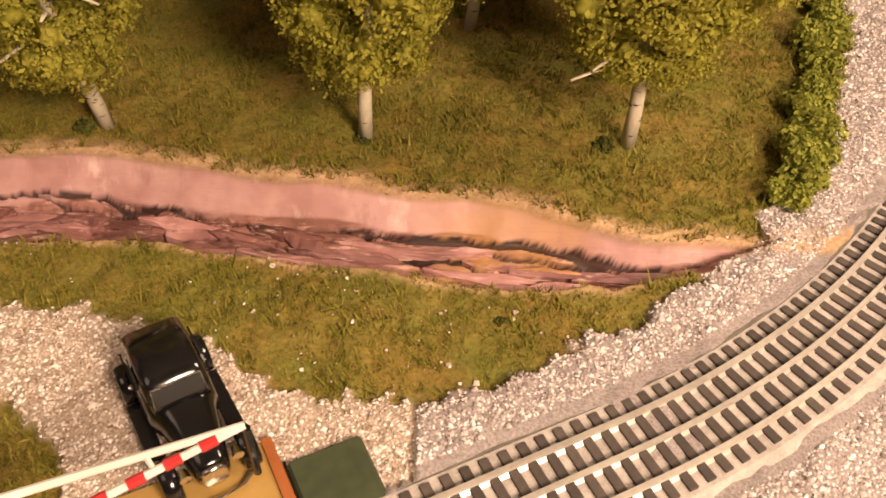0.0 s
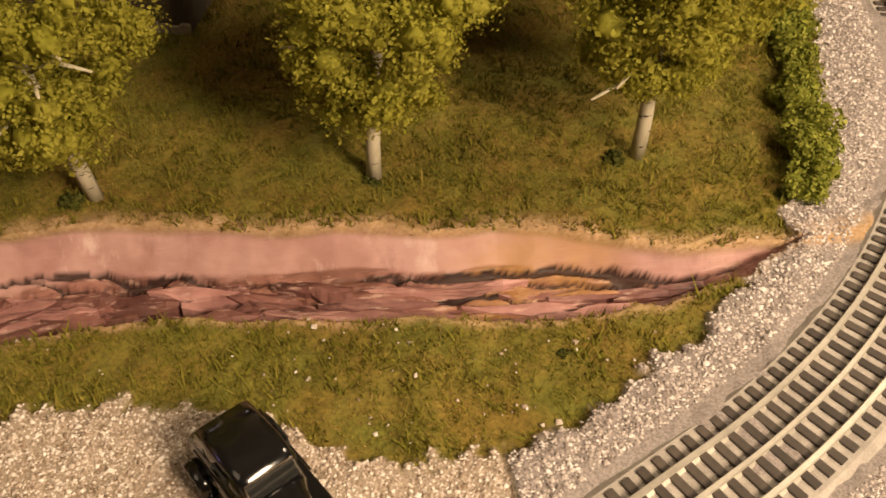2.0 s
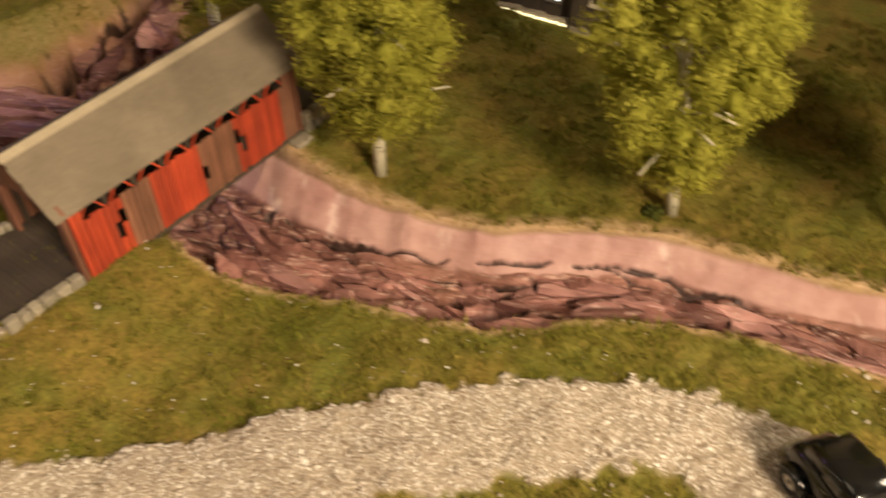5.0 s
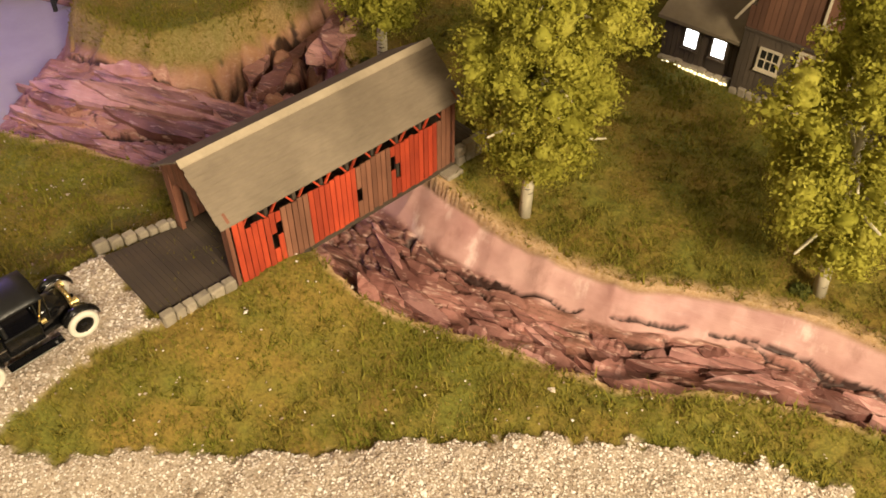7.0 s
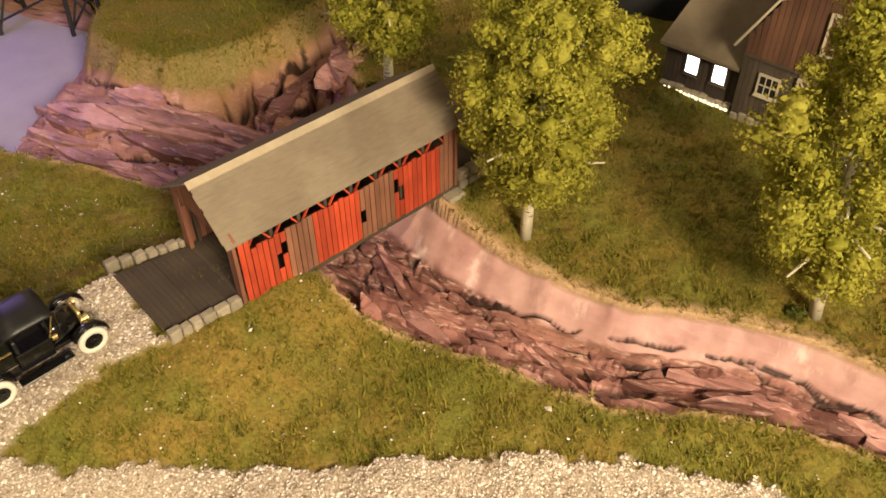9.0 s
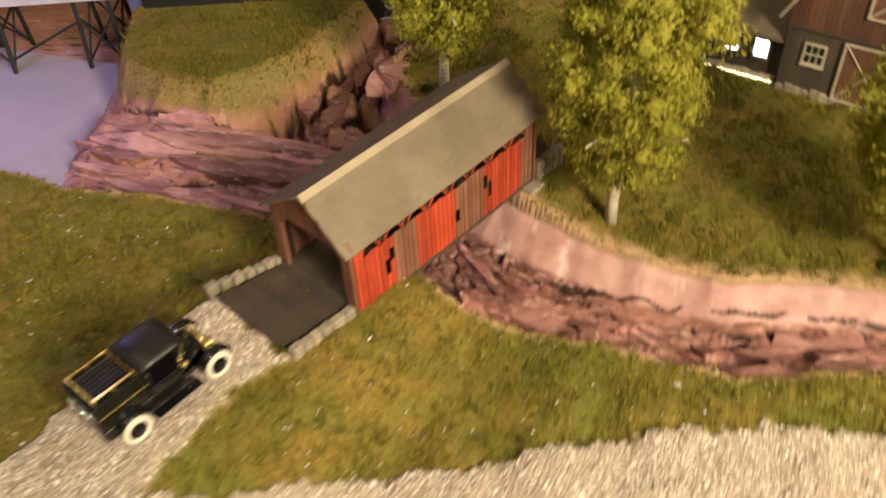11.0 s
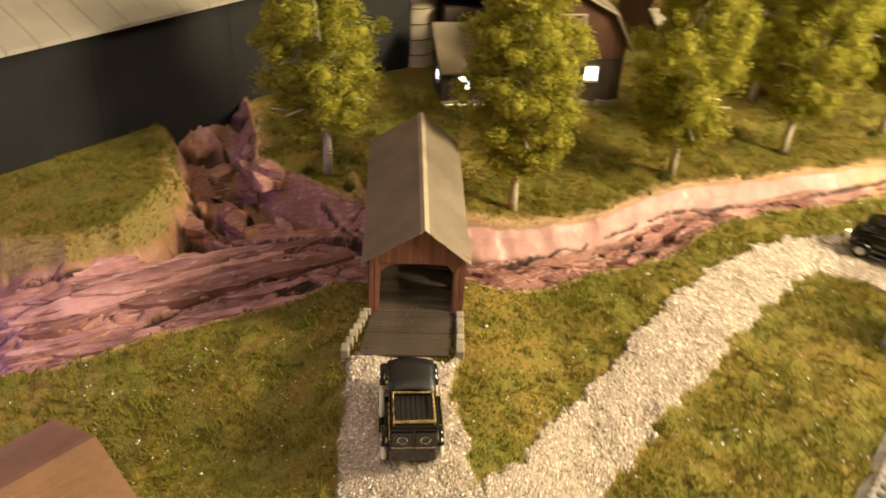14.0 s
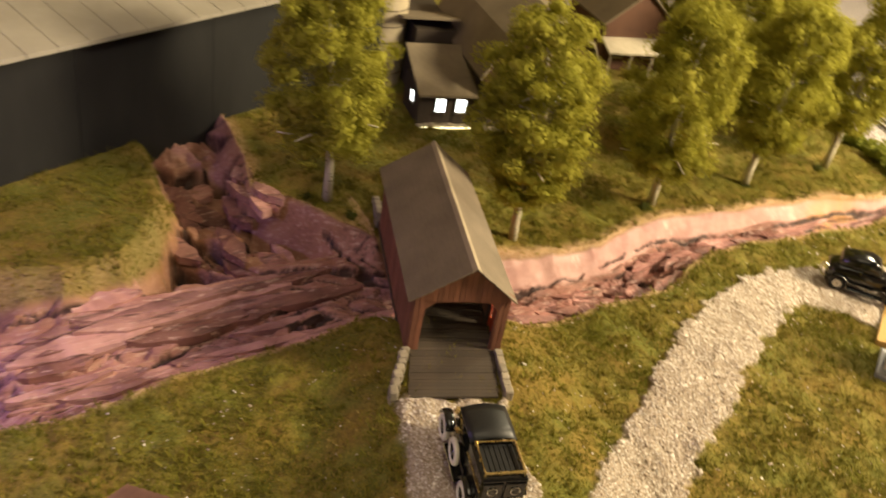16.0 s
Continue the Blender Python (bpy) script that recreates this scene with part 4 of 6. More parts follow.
    for side in (1, -1):
        for y0, y1 in ((-0.051, 0.000), (length + 0.001, length + 0.034)):
            curb = thing("parapet", Matrix(), "", "")
            curb.parent = br
            for k in ("label", "category"):
                if k in curb:
                    del curb[k]
            y = y0
            while y < y1 - 0.002:
                w = rng.uniform(0.006, 0.0105)
                half = 0.0295 if side == 1 else 0.0400
                flare = min(0, y) * (0.05 if side == 1 else 0.30)
                for z0, z1 in ((0.012, 0.0245), (0.0248, 0.0335)):
                    bm = a_box(side * (half + 0.0015) + flare - 0.0032, y, z0 + rng.uniform(-0.0006, 0.0004), side * (half + 0.0015) + flare + 0.0032, min(y + w - 0.0004, y1), z1 + rng.uniform(-0.0008, 0.0008), bevel=0.0009)
                    for v in bm.verts:
                        v.co += Vector((rng.uniform(-0.0004, 0.0004), rng.uniform(-0.0003, 0.0003), rng.uniform(-0.0004, 0.0004)))
                    part("stone", bm, FIELDSTONE, curb)
                y += w
    for y in (0.004, length - 0.012):
        part("abutment", a_box(-half - 0.001, y - 0.004, -0.03, half + 0.001, y + 0.012, base - 0.003, bevel=0.001), FIELDSTONE, br, "stone abutment")
    return br


bridge()

# ---- vehicles ----
BLACK = surface("black_enamel", (0.004, 0.004, 0.0045), (0.008, 0.008, 0.0085), 120, 0.16, bump=0.02, coat=0.3)
BLACK_CLOTH = surface("black_top_cloth", (0.006, 0.006, 0.0065), (0.013, 0.013, 0.014), 500, 0.45, bump=0.2)
WHITE_RUBBER = surface("white_tyre", (0.62, 0.57, 0.47), (0.78, 0.73, 0.62), 300, 0.6, bump=0.1)
BLACK_RUBBER = surface("black_tyre", (0.012, 0.012, 0.012), (0.03, 0.03, 0.03), 300, 0.75)
CHROME = surface("chrome", (0.55, 0.53, 0.49), (0.75, 0.73, 0.68), 200, 0.16, metal=1.0, bump=0.02)
BRASS = surface("brass", (0.62, 0.45, 0.16), (0.85, 0.66, 0.30), 200, 0.28, metal=0.85, bump=0.03)
PANE = surface("dark_glass", (0.012, 0.013, 0.013), (0.022, 0.023, 0.022), 80, 0.06, bump=0.0, coat=0.3)


def ring(x, half, z0, z1, corner=0.35, n=16, power=3.2, lean=0.0):
    """A rounded upright section across the vehicle."""
    out = []
    zc, hz = (z0 + z1) / 2, (z1 - z0) / 2
    for k in range(n):
        a = 2 * math.pi * k / n
        c, s = math.cos(a), math.sin(a)
        y = half * math.copysign(abs(c) ** (2 / power), c)
        z = hz * math.copysign(abs(s) ** (2 / power), s)
        out.append((x - lean * z, y * (1 - 0.10 * max(0, z / hz)), zc + z))
    return out


def wheel(parent, x, y, r, tyre_material, hub_material, wide=0.0042, spokes=False, tag="wheel"):
    side = 1 if y > 0 else -1
    w = thing(tag, Matrix(), "", "")
    for k in ("label", "category"):
        if k in w:
            del w[k]
    w.parent = parent
    w.matrix_local = Matrix.Translation((x, y, r))
    bm = bmesh.new()
    prof = [(0.62, -0.5), (0.80, -0.5), (0.95, -0.38), (1.0, 0.0), (0.95, 0.38), (0.80, 0.5), (0.62, 0.5)]
    rings = [[bm.verts.new((r * p * math.cos(a), wide * q, r * p * math.sin(a))) for p, q in prof] for a in [2 * math.pi * k / 24 for k in range(24)]]
    for k in range(24):
        a, b = rings[k], rings[(k + 1) % 24]
        for i in range(len(prof)):
            f = bm.faces.new((a[i], a[(i + 1) % len(prof)], b[(i + 1) % len(prof)], b[i]))
            f.smooth = True
    bmesh.ops.recalc_face_normals(bm, faces=bm.faces)
    part("tyre", bm, tyre_material, w)
    hub = rod((0, -wide * 0.22, 0), (0, wide * 0.22, 0), r * 0.66, 20)
    part("rim", hub, hub_material, w)
    cap = rod((0, side * wide * 0.2, 0), (0, side * wide * 0.62, 0), r * 0.2, 12, r * 0.12)
    part("hub_cap", cap, CHROME if not spokes else BLACK, w)
    if spokes:
        for k in range(8):
            a = math.pi * k / 8
            part("spoke", rod((-math.cos(a) * r * 0.62, side * wide * 0.25, -math.sin(a) * r * 0.62), (math.cos(a) * r * 0.62, side * wide * 0.25, math.sin(a) * r * 0.62), r * 0.035, 4), BLACK, w)
    return w


def arch(parent, x, y, r, wide, reach0, reach1, thick=0.0011):
    """A mudguard bent round a wheel, from one angle to another."""
    bm = bmesh.new()
    rows = []
    for k in range(13):
        a = radians(reach0 + (reach1 - reach0) * k / 14)
        rows.append([bm.verts.new((x + math.cos(a) * (r + d), y + w, r * 0.92 + math.sin(a) * (r + d))) for d, w in ((0, -wide / 2), (thick, -wide / 2 + thick * 0.4), (thick * 1.5, 0), (thick, wide / 2 - thick * 0.4), (0, wide / 2))])
    for a, b in zip(rows, rows[1:]):
        for i in range(4):
            bm.faces.new((a[i], a[i + 1], b[i + 1], b[i])).smooth = True
        bm.faces.new((a[4], a[0], b[0], b[4]))
    bm.faces.new(rows[0])
    bm.faces.new(rows[-1][::-1])
    bmesh.ops.recalc_face_normals(bm, faces=bm.faces)
    return part("mudguard", bm, BLACK, parent)


def coupe():
    """Thirties coupe, nose to +x, on the road beside the crossing."""
    x, y = -0.0995, 0.2225
    m = Matrix.Translation((x, y, ground_z(x, y) + 0.0008)) @ Matrix.Rotation(math.atan2(-0.855, 0.52), 4, "Z") @ Matrix.Diagonal((0.92, 0.92, 0.87, 1))
    car = thing("coupe", m, "black thirties toy coupe with white wheels on the gravel road", "car")
    r = 0.0083
    lower = [ring(-0.0440, 0.0138, 0.012, 0.022, power=5), ring(-0.0425, 0.0152, 0.0095, 0.0262, power=5), ring(-0.034, 0.0160, 0.0080, 0.0305), ring(-0.022, 0.0163, 0.0075, 0.0330), ring(-0.008, 0.0165, 0.0075, 0.0335),
             ring(0.006, 0.0158, 0.0075, 0.0320), ring(0.012, 0.0130, 0.008, 0.0300), ring(0.028, 0.0102, 0.009, 0.0280), ring(0.040, 0.0080, 0.010, 0.0262), ring(0.0425, 0.0066, 0.012, 0.0240)]
    part("body", loft(lower), BLACK, car, "gloss black body")
    cabin = [ring(-0.0350, 0.0132, 0.028, 0.0345, power=5.5), ring(-0.0325, 0.0146, 0.028, 0.0410, power=5.5), ring(-0.018, 0.0148, 0.028, 0.0442, power=5.5), ring(-0.008, 0.0150, 0.028, 0.0458, power=5.5), ring(0.000, 0.0146, 0.028, 0.0448, power=5.5), ring(0.0045, 0.0138, 0.028, 0.0425, power=5.5), ring(0.009, 0.0130, 0.028, 0.0320, power=5.5)]
    part("roof", loft(cabin), BLACK, car, "gloss black cabin roof")
    for side in (1, -1):
        part("side_window", prism([(-0.0165, 0.0345), (-0.004, 0.0345), (-0.0045, 0.0408), (-0.0145, 0.0408)], side * 0.0146, side * 0.0158), PANE, car)
        part("mouldings", a_box(-0.030, side * 0.0162 - 0.0004, 0.0318, 0.010, side * 0.0162 + 0.0004, 0.0325), BLACK, car)
        part("running_board", a_box(-0.019, side * 0.0185 - 0.0038, 0.0058, 0.020, side * 0.0185 + 0.0038, 0.0073, bevel=0.0005), BLACK, car)
        for wx in (-0.0295, 0.0305):
            arch(car, wx, side * 0.0178, r * 1.16, 0.0082, -8 if wx > 0 else -5, 205 if wx < 0 else 190)
            wheel(car, wx, side * 0.0182, r, BLACK_RUBBER, WHITE_RUBBER)
        part("headlight", rod((0.036, side * 0.0118, 0.0215), (0.0415, side * 0.0118, 0.0215), 0.0016, 12, 0.0027), CHROME, car, "chrome headlight")
        part("door_handle", a_box(-0.013, side * 0.0166, 0.0285, -0.010, side * 0.0174, 0.0291), CHROME, car)
    part("windscreen", prism([(0.0055, 0.0335), (0.0088, 0.0335), (0.0056, 0.0415), (0.0034, 0.0415)], -0.0112, 0.0112), PANE, car)
    part("windscreen_frame", tube(bmesh.new(), [(0.0092, -0.0118, 0.0330), (0.0050, -0.0112, 0.0420), (0.0050, 0.0112, 0.0420), (0.0092, 0.0118, 0.0330)], [0.0005] * 4, 6), CHROME, car)
    part("rear_window", prism([(-0.0262, 0.0345), (-0.0230, 0.0405), (-0.0246, 0.0412), (-0.0280, 0.0348)], -0.006, 0.006), PANE, car)
    part("grille", loft([ring(0.0425, 0.0068, 0.011, 0.0255), ring(0.0445, 0.0055, 0.012, 0.0235)]), CHROME, car, "chrome radiator grille")
    part("front_bumper", tube(bmesh.new(), [(0.042, -0.019, 0.0085), (0.0480, -0.010, 0.0085), (0.0490, 0, 0.0085), (0.0480, 0.010, 0.0085), (0.042, 0.019, 0.0085)], [0.0010] * 5, 6), CHROME, car)
    part("rear_bumper", tube(bmesh.new(), [(-0.043, -0.017, 0.0105), (-0.0480, -0.010, 0.0105), (-0.0490, 0, 0.0105), (-0.0480, 0.010, 0.0105), (-0.043, 0.017, 0.0105)], [0.0011] * 5, 6), CHROME, car)
    return car


def old_van():
    """Veteran delivery van, nose to +x, about to enter the bridge."""
    heading = math.atan2(0.912, 0.411)
    fx, fy = -0.6118, 0.2130
    bx, by = fx - ALONG.x * 0.058, fy - ALONG.y * 0.058
    gx, gy = (fx + bx) / 2 - ACROSS.x * 0.0165 * 0, (fy + by) / 2
    rise = math.atan2(ground_z(fx, fy) - ground_z(bx, by), 0.058)
    m = Matrix.Translation((gx, gy, ground_z(gx, gy) + 0.0012)) @ Matrix.Rotation(heading + radians(2), 4, "Z") @ Matrix.Rotation(-rise * 0.8, 4, "Y")
    van = thing("delivery_van", m, "black veteran toy delivery van with white tyres and brass roof rail", "van")
    r = 0.0094
    part("chassis", a_box(-0.040, -0.009, 0.0075, 0.036, 0.009, 0.0105, bevel=0.0005), BLACK, van)
    part("body", a_box(-0.0445, -0.0148, 0.0105, -0.0125, 0.0148, 0.0400, bevel=0.0010), BLACK, van, "gloss black van box")
    part("cab", a_box(-0.0125, -0.0140, 0.0105, 0.009, 0.0140, 0.0240, bevel=0.0008), BLACK, van)
    part("bonnet", loft([ring(0.009, 0.0105, 0.011, 0.0262, power=4), ring(0.016, 0.0088, 0.0115, 0.0255, power=4), ring(0.0285, 0.0072, 0.012, 0.0240, power=4)]), BLACK, van)
    part("radiator", loft([ring(0.0287, 0.0078, 0.0108, 0.0252, power=5), ring(0.0312, 0.0078, 0.0108, 0.0252, power=5)]), BRASS, van, "brass radiator")
    roof = [[(x, y, 0.0412 + 0.0032 * (1 - (y / 0.0152) ** 2) + dz) for y in np.linspace(-0.0152, 0.0152, 9)] + [(x, y, 0.0400 + 0.0030 * (1 - (y / 0.0152) ** 2)) for y in np.linspace(0.0152, -0.0152, 9)] for x, dz in ((-0.0145, 0), (-0.004, 0.0006), (0.008, 0.0004), (0.0155, -0.0004))]
    part("cab_roof", loft(roof), BLACK_CLOTH, van, "matt black curved cab roof")
    for side in (1, -1):
        part("roof_post", rod((0.0150, side * 0.0138, 0.0235), (0.0158, side * 0.0142, 0.0405), 0.0006, 6), BLACK, van)
        part("roof_post", rod((0.009, side * 0.0125, 0.0235), (0.0145, side * 0.0142, 0.0402), 0.0005, 6), BRASS, van)
        part("side_strip", a_box(-0.0440, side * 0.0150 - 0.0004, 0.0300, -0.0130, side * 0.0150 + 0.0004, 0.0308), BRASS, van, "thin brass line")
        part("side_strip", a_box(-0.0440, side * 0.0150 - 0.0004, 0.0195, -0.0130, side * 0.0150 + 0.0004, 0.0202), CHROME, van)
        part("side_panel", a_box(-0.0415, side * 0.0150 - 0.0004, 0.0212, -0.0150, side * 0.0150 + 0.0003, 0.0292), BLACK, van)
        part("running_board", a_box(-0.017, side * 0.0175 - 0.0035, 0.0068, 0.016, side * 0.0175 + 0.0035, 0.0080, bevel=0.0004), BLACK, van)
        part("board_trim", rod((-0.017, side * 0.0212, 0.0082), (0.016, side * 0.0212, 0.0082), 0.0005, 6), CHROME, van)
        part("side_lamp", rod((0.0095, side * 0.0150, 0.0245), (0.0125, side * 0.0150, 0.0245), 0.0017, 10), BRASS, van, "brass side lamp")
        part("headlight", rod((0.0290, side * 0.0092, 0.0205), (0.0335, side * 0.0092, 0.0205), 0.0018, 12, 0.0028), BRASS, van, "brass headlight")
        for wx in (-0.029, 0.029):
            wheel(van, wx, side * 0.0182, r, WHITE_RUBBER, BLACK, 0.0036, True)
            arch(van, wx, side * 0.0165, r * 1.14, 0.0070, 12 if wx > 0 else 20, 175 if wx > 0 else 160)
        part("seat_back", a_box(-0.0110, -0.012, 0.0235, -0.0085, 0.012, 0.0330, bevel=0.0006), BLACK_CLOTH, van) if side == 1 else None
    spare = wheel(van, -0.001, 0.0205, r, WHITE_RUBBER, BLACK, 0.0034, True, "spare_wheel")
    spare.matrix_local = Matrix.Translation((-0.001, 0.0192, r + 0.0090))
    part("windscreen", a_box(0.0095, -0.0115, 0.0255, 0.0101, 0.0115, 0.0390), PANE, van)
    rail = part("roof_rail", tube(bmesh.new(), [(-0.0415, -0.0125, 0.0432), (-0.0165, -0.0125, 0.0432), (-0.0165, 0.0125, 0.0432), (-0.0415, 0.0125, 0.0432), (-0.0415, -0.0125, 0.0432)], [0.0010] * 5, 6), BRASS, van, "brass luggage rail")
    for x in (-0.0415, -0.029, -0.0165):
        for y in (-0.0125, 0.0125):
            part("rail_post", rod((x, y, 0.0398), (x, y, 0.0432), 0.0006, 6), BRASS, rail)
    for k in range(7):
        y = -0.0096 + k * 0.0032
        part("roof_slat", a_box(-0.0405, y - 0.0013, 0.0398, -0.0170, y + 0.0013, 0.0407), BLACK_CLOTH, van)
    for y in (-0.0072, 0.0072):
        door = part("rear_door", a_box(-0.0455, y - 0.0066, 0.0125, -0.0444, y + 0.0066, 0.0375, bevel=0.0004), BLACK, van)
        part("window_ring", tube(bmesh.new(), [(-0.0458, y + 0.0030 * math.cos(a), 0.0315 + 0.0030 * math.sin(a)) for a in np.linspace(0, 6.2832, 17)], [0.0005] * 17, 6, False), CHROME, door)
        part("round_pane", rod((-0.0459, y, 0.0315), (-0.0450, y, 0.0315), 0.0028, 16), PANE, door)
        part("door_rail", a_box(-0.0459, y - 0.0066, 0.0245, -0.0453, y + 0.0066, 0.0252), CHROME, door)
    return van


coupe()
old_van()

# ---- level crossing ----
OCHRE = surface("ochre_ramp_paint", (0.42, 0.25, 0.065), (0.52, 0.33, 0.10), 120, 0.6, bump=0.1)
RUST = surface("rust_red_edge", (0.34, 0.10, 0.025), (0.45, 0.15, 0.045), 150, 0.6)
DEEP_GREEN = surface("dark_green_base", (0.035, 0.05, 0.022), (0.06, 0.075, 0.035), 150, 0.55, bump=0.1)
WHITE_PAINT = surface("white_paint", (0.66, 0.62, 0.54), (0.80, 0.76, 0.68), 150, 0.5, bump=0.08)
RED_PAINT = surface("red_paint", (0.40, 0.015, 0.012), (0.55, 0.03, 0.025), 150, 0.5, bump=0.05)
GREY_PAINT = surface("grey_paint", (0.24, 0.25, 0.28), (0.34, 0.35, 0.38), 150, 0.55)


def crossing():
    turn = math.atan2(0.4327, 0.9015)
    m = Matrix.Translation((-0.088, 0.170, 0.0)) @ Matrix.Rotation(turn, 4, "Z")
    ramp_ob = thing("crossing_ramp", m, "ochre road ramp with a rust-red edge at the crossing", "ramp")
    part("deck", prism([(0.028, 0.0), (0.028, 0.006), (-0.018, 0.0125), (-0.022, 0.0125), (-0.022, 0.0)], -0.075, 0.038, axis="x"), OCHRE, ramp_ob)
    part("edge_strip", prism([(0.029, 0.0), (0.029, 0.0075), (-0.018, 0.0140), (-0.022, 0.0140), (-0.022, 0.0)], 0.038, 0.0425, axis="x"), RUST, ramp_ob, "rust-red edge strip")
    base = thing("green_platform", Matrix.Translation((-0.030, 0.191, 0.0)) @ Matrix.Rotation(turn, 4, "Z"), "dark green metal platform beside the crossing", "platform")
    part("plate", a_box(-0.017, -0.020, 0.0, 0.016, 0.020, 0.0080, bevel=0.0012), DEEP_GREEN, base)
    part("lip", a_box(-0.0185, -0.020, 0.0, -0.0172, 0.020, 0.0095, bevel=0.0003), BLACK, base)
    gate = thing("crossing_gate", Matrix(), "white lowered crossing gate with two red-banded arms", "gate")
    hinge_a, hinge_b, tip = Vector((-0.196, 0.134, 0.058)), Vector((-0.178, 0.112, 0.052)), Vector((-0.060, 0.182, 0.065))
    part("upper_arm", tube(bmesh.new(), [hinge_a, tip], [0.0019, 0.0015], 8), WHITE_PAINT, gate)
    lower = part("banded_arm", tube(bmesh.new(), [hinge_b, tip], [0.0019, 0.0015], 8), WHITE_PAINT, gate, "white arm with red bands")
    for k in range(9):
        f = 0.12 + k * 0.095
        part("red_band", tube(bmesh.new(), [hinge_b.lerp(tip, f), hinge_b.lerp(tip, f + 0.045)], [0.0022, 0.0021], 8), RED_PAINT, lower)
    for f in (0.42, 0.46, 0.76):
        part("cross_bar", tube(bmesh.new(), [hinge_a.lerp(tip, f), hinge_b.lerp(tip, f)], [0.0011, 0.0011], 6), WHITE_PAINT, gate)
    mid = hinge_a.lerp(tip, 0.44).lerp(hinge_b.lerp(tip, 0.44), 0.45)
    part("lantern", rod(mid + Vector((0, 0, -0.001)), mid + Vector((0, 0, 0.003)), 0.0024, 12), RED_PAINT, gate, "small red lantern")
    part("rest_leg", rod(tip + Vector((0.0005, -0.0005, -0.001)), tip + Vector((0.001, -0.001, -0.030)), 0.0016, 8), BLACK, gate, "black hanging rest leg")
    house = thing("gate_motor_box", Matrix.Translation((-0.187, 0.123, 0)) @ Matrix.Rotation(turn, 4, "Z"), "white and grey metal gate mechanism box beside the road", "gate box")
    part("plinth", a_box(-0.020, -0.022, 0.0, 0.026, 0.022, 0.006, bevel=0.001), GREY_PAINT, house)
    part("body", a_box(-0.012, -0.017, 0.006, 0.020, 0.017, 0.036, bevel=0.0015), WHITE_PAINT, house)
    part("lid", a_box(-0.014, -0.019, 0.036, 0.022, 0.019, 0.0385, bevel=0.0008), WHITE_PAINT, house)
    part("vent", a_box(-0.0126, -0.010, 0.012, -0.0118, 0.010, 0.030), GREY_PAINT, house)
    for s in (1, -1):
        part("bracket", a_box(0.000, s * 0.015 - 0.0015, 0.036, 0.006, s * 0.015 + 0.0015, 0.060, bevel=0.0005), WHITE_PAINT, house)


crossing()

# ---- farm ----
BARN_RED = surface("barn_red_siding", (0.085, 0.035, 0.020), (0.15, 0.07, 0.04), 200, 0.8, stretch=(1, 1, 0.2), spread=0.25)
BARN_GREY = surface("dark_brown_siding", (0.055, 0.040, 0.028), (0.10, 0.075, 0.052), 200, 0.85, stretch=(1, 1, 0.2), spread=0.25)
BARN_ROOF = surface("weathered_tan_roof", (0.14, 0.11, 0.070), (0.22, 0.175, 0.115), 180, 0.85)
CREAM_TRIM = surface("cream_trim", (0.42, 0.36, 0.26), (0.55, 0.48, 0.36), 200, 0.7)
SILO_TILE = surface("pale_silo_tile", (0.42, 0.35, 0.23), (0.55, 0.47, 0.33), 120, 0.7)
m_, tree_, sh_ = nodes_of("lit_window")
sh_.inputs["Base Color"].default_value = (0.9, 0.9, 0.85, 1)
sh_.inputs["Emission Color"].default_value = (0.93, 0.97, 1.0, 1)
sh_.inputs["Emission Strength"].default_value = 5.0
LIT = m_
m_, tree_, sh_ = nodes_of("warm_glow_bit")
sh_.inputs["Base Color"].default_value = (0.9, 0.8, 0.5, 1)
sh_.inputs["Emission Color"].default_value = (1.0, 0.86, 0.50, 1)
sh_.inputs["Emission Strength"].default_value = 3.0
GLOW_BIT = m_


def clean(ob):
    for k in ("label", "category"):
        if k in ob:
            del ob[k]
    return ob


def window(parent, x, z, w, h, y, lit=False, cols=3, rows=2, frame_material=CREAM_TRIM):
    win = clean(thing("window", Matrix(), "", ""))
    win.parent = parent
    win.matrix_local = Matrix.Translation((x, y, z))
    t = 0.0016
    part("pane", a_box(-w / 2, -0.0004, -h / 2, w / 2, 0.0002, h / 2), LIT if lit else PANE, win)
    bm = bmesh.new()
    for b in ((-w / 2 - t, -h / 2 - t, -w / 2, h / 2 + t), (w / 2, -h / 2 - t, w / 2 + t, h / 2 + t), (-w / 2, h / 2, w / 2, h / 2 + t), (-w / 2, -h / 2 - t, w / 2, -h / 2)):
        box(bm, b[0], -0.0016, b[1], b[2], 0.0004, b[3])
    part("frame", bm, frame_material, win)
    for k in range(1, cols):
        xx = -w / 2 + w * k / cols
        part("glazing_bar", a_box(xx - 0.0004, -0.0012, -h / 2, xx + 0.0004, -0.0002, h / 2), frame_material, win)
    for k in range(1, rows):
        zz = -h / 2 + h * k / rows
        part("glazing_bar", a_box(-w / 2, -0.0013, zz - 0.0004, w / 2, -0.0001, zz + 0.0004), frame_material, win)
    part("sill", a_box(-w / 2 - 0.0022, -0.0026, -h / 2 - 0.0028, w / 2 + 0.0022, 0.0004, -h / 2 - 0.0012), frame_material, win)
    return win


def siding(parent, name, x0, x1, z0, top, y, material, pitch=0.0046, sign=-1):
    """Upright boards; top(x) gives each board's height."""
    wall = parent
    k = x0
    while k < x1 - 0.001:
        w = min(pitch, x1 - k)
        part(name, a_box(k + 0.0002, min(y, y + sign * 0.0009), z0, k + w - 0.0002, max(y, y + sign * 0.0009), top(k + w / 2)), material, wall)
        k += pitch


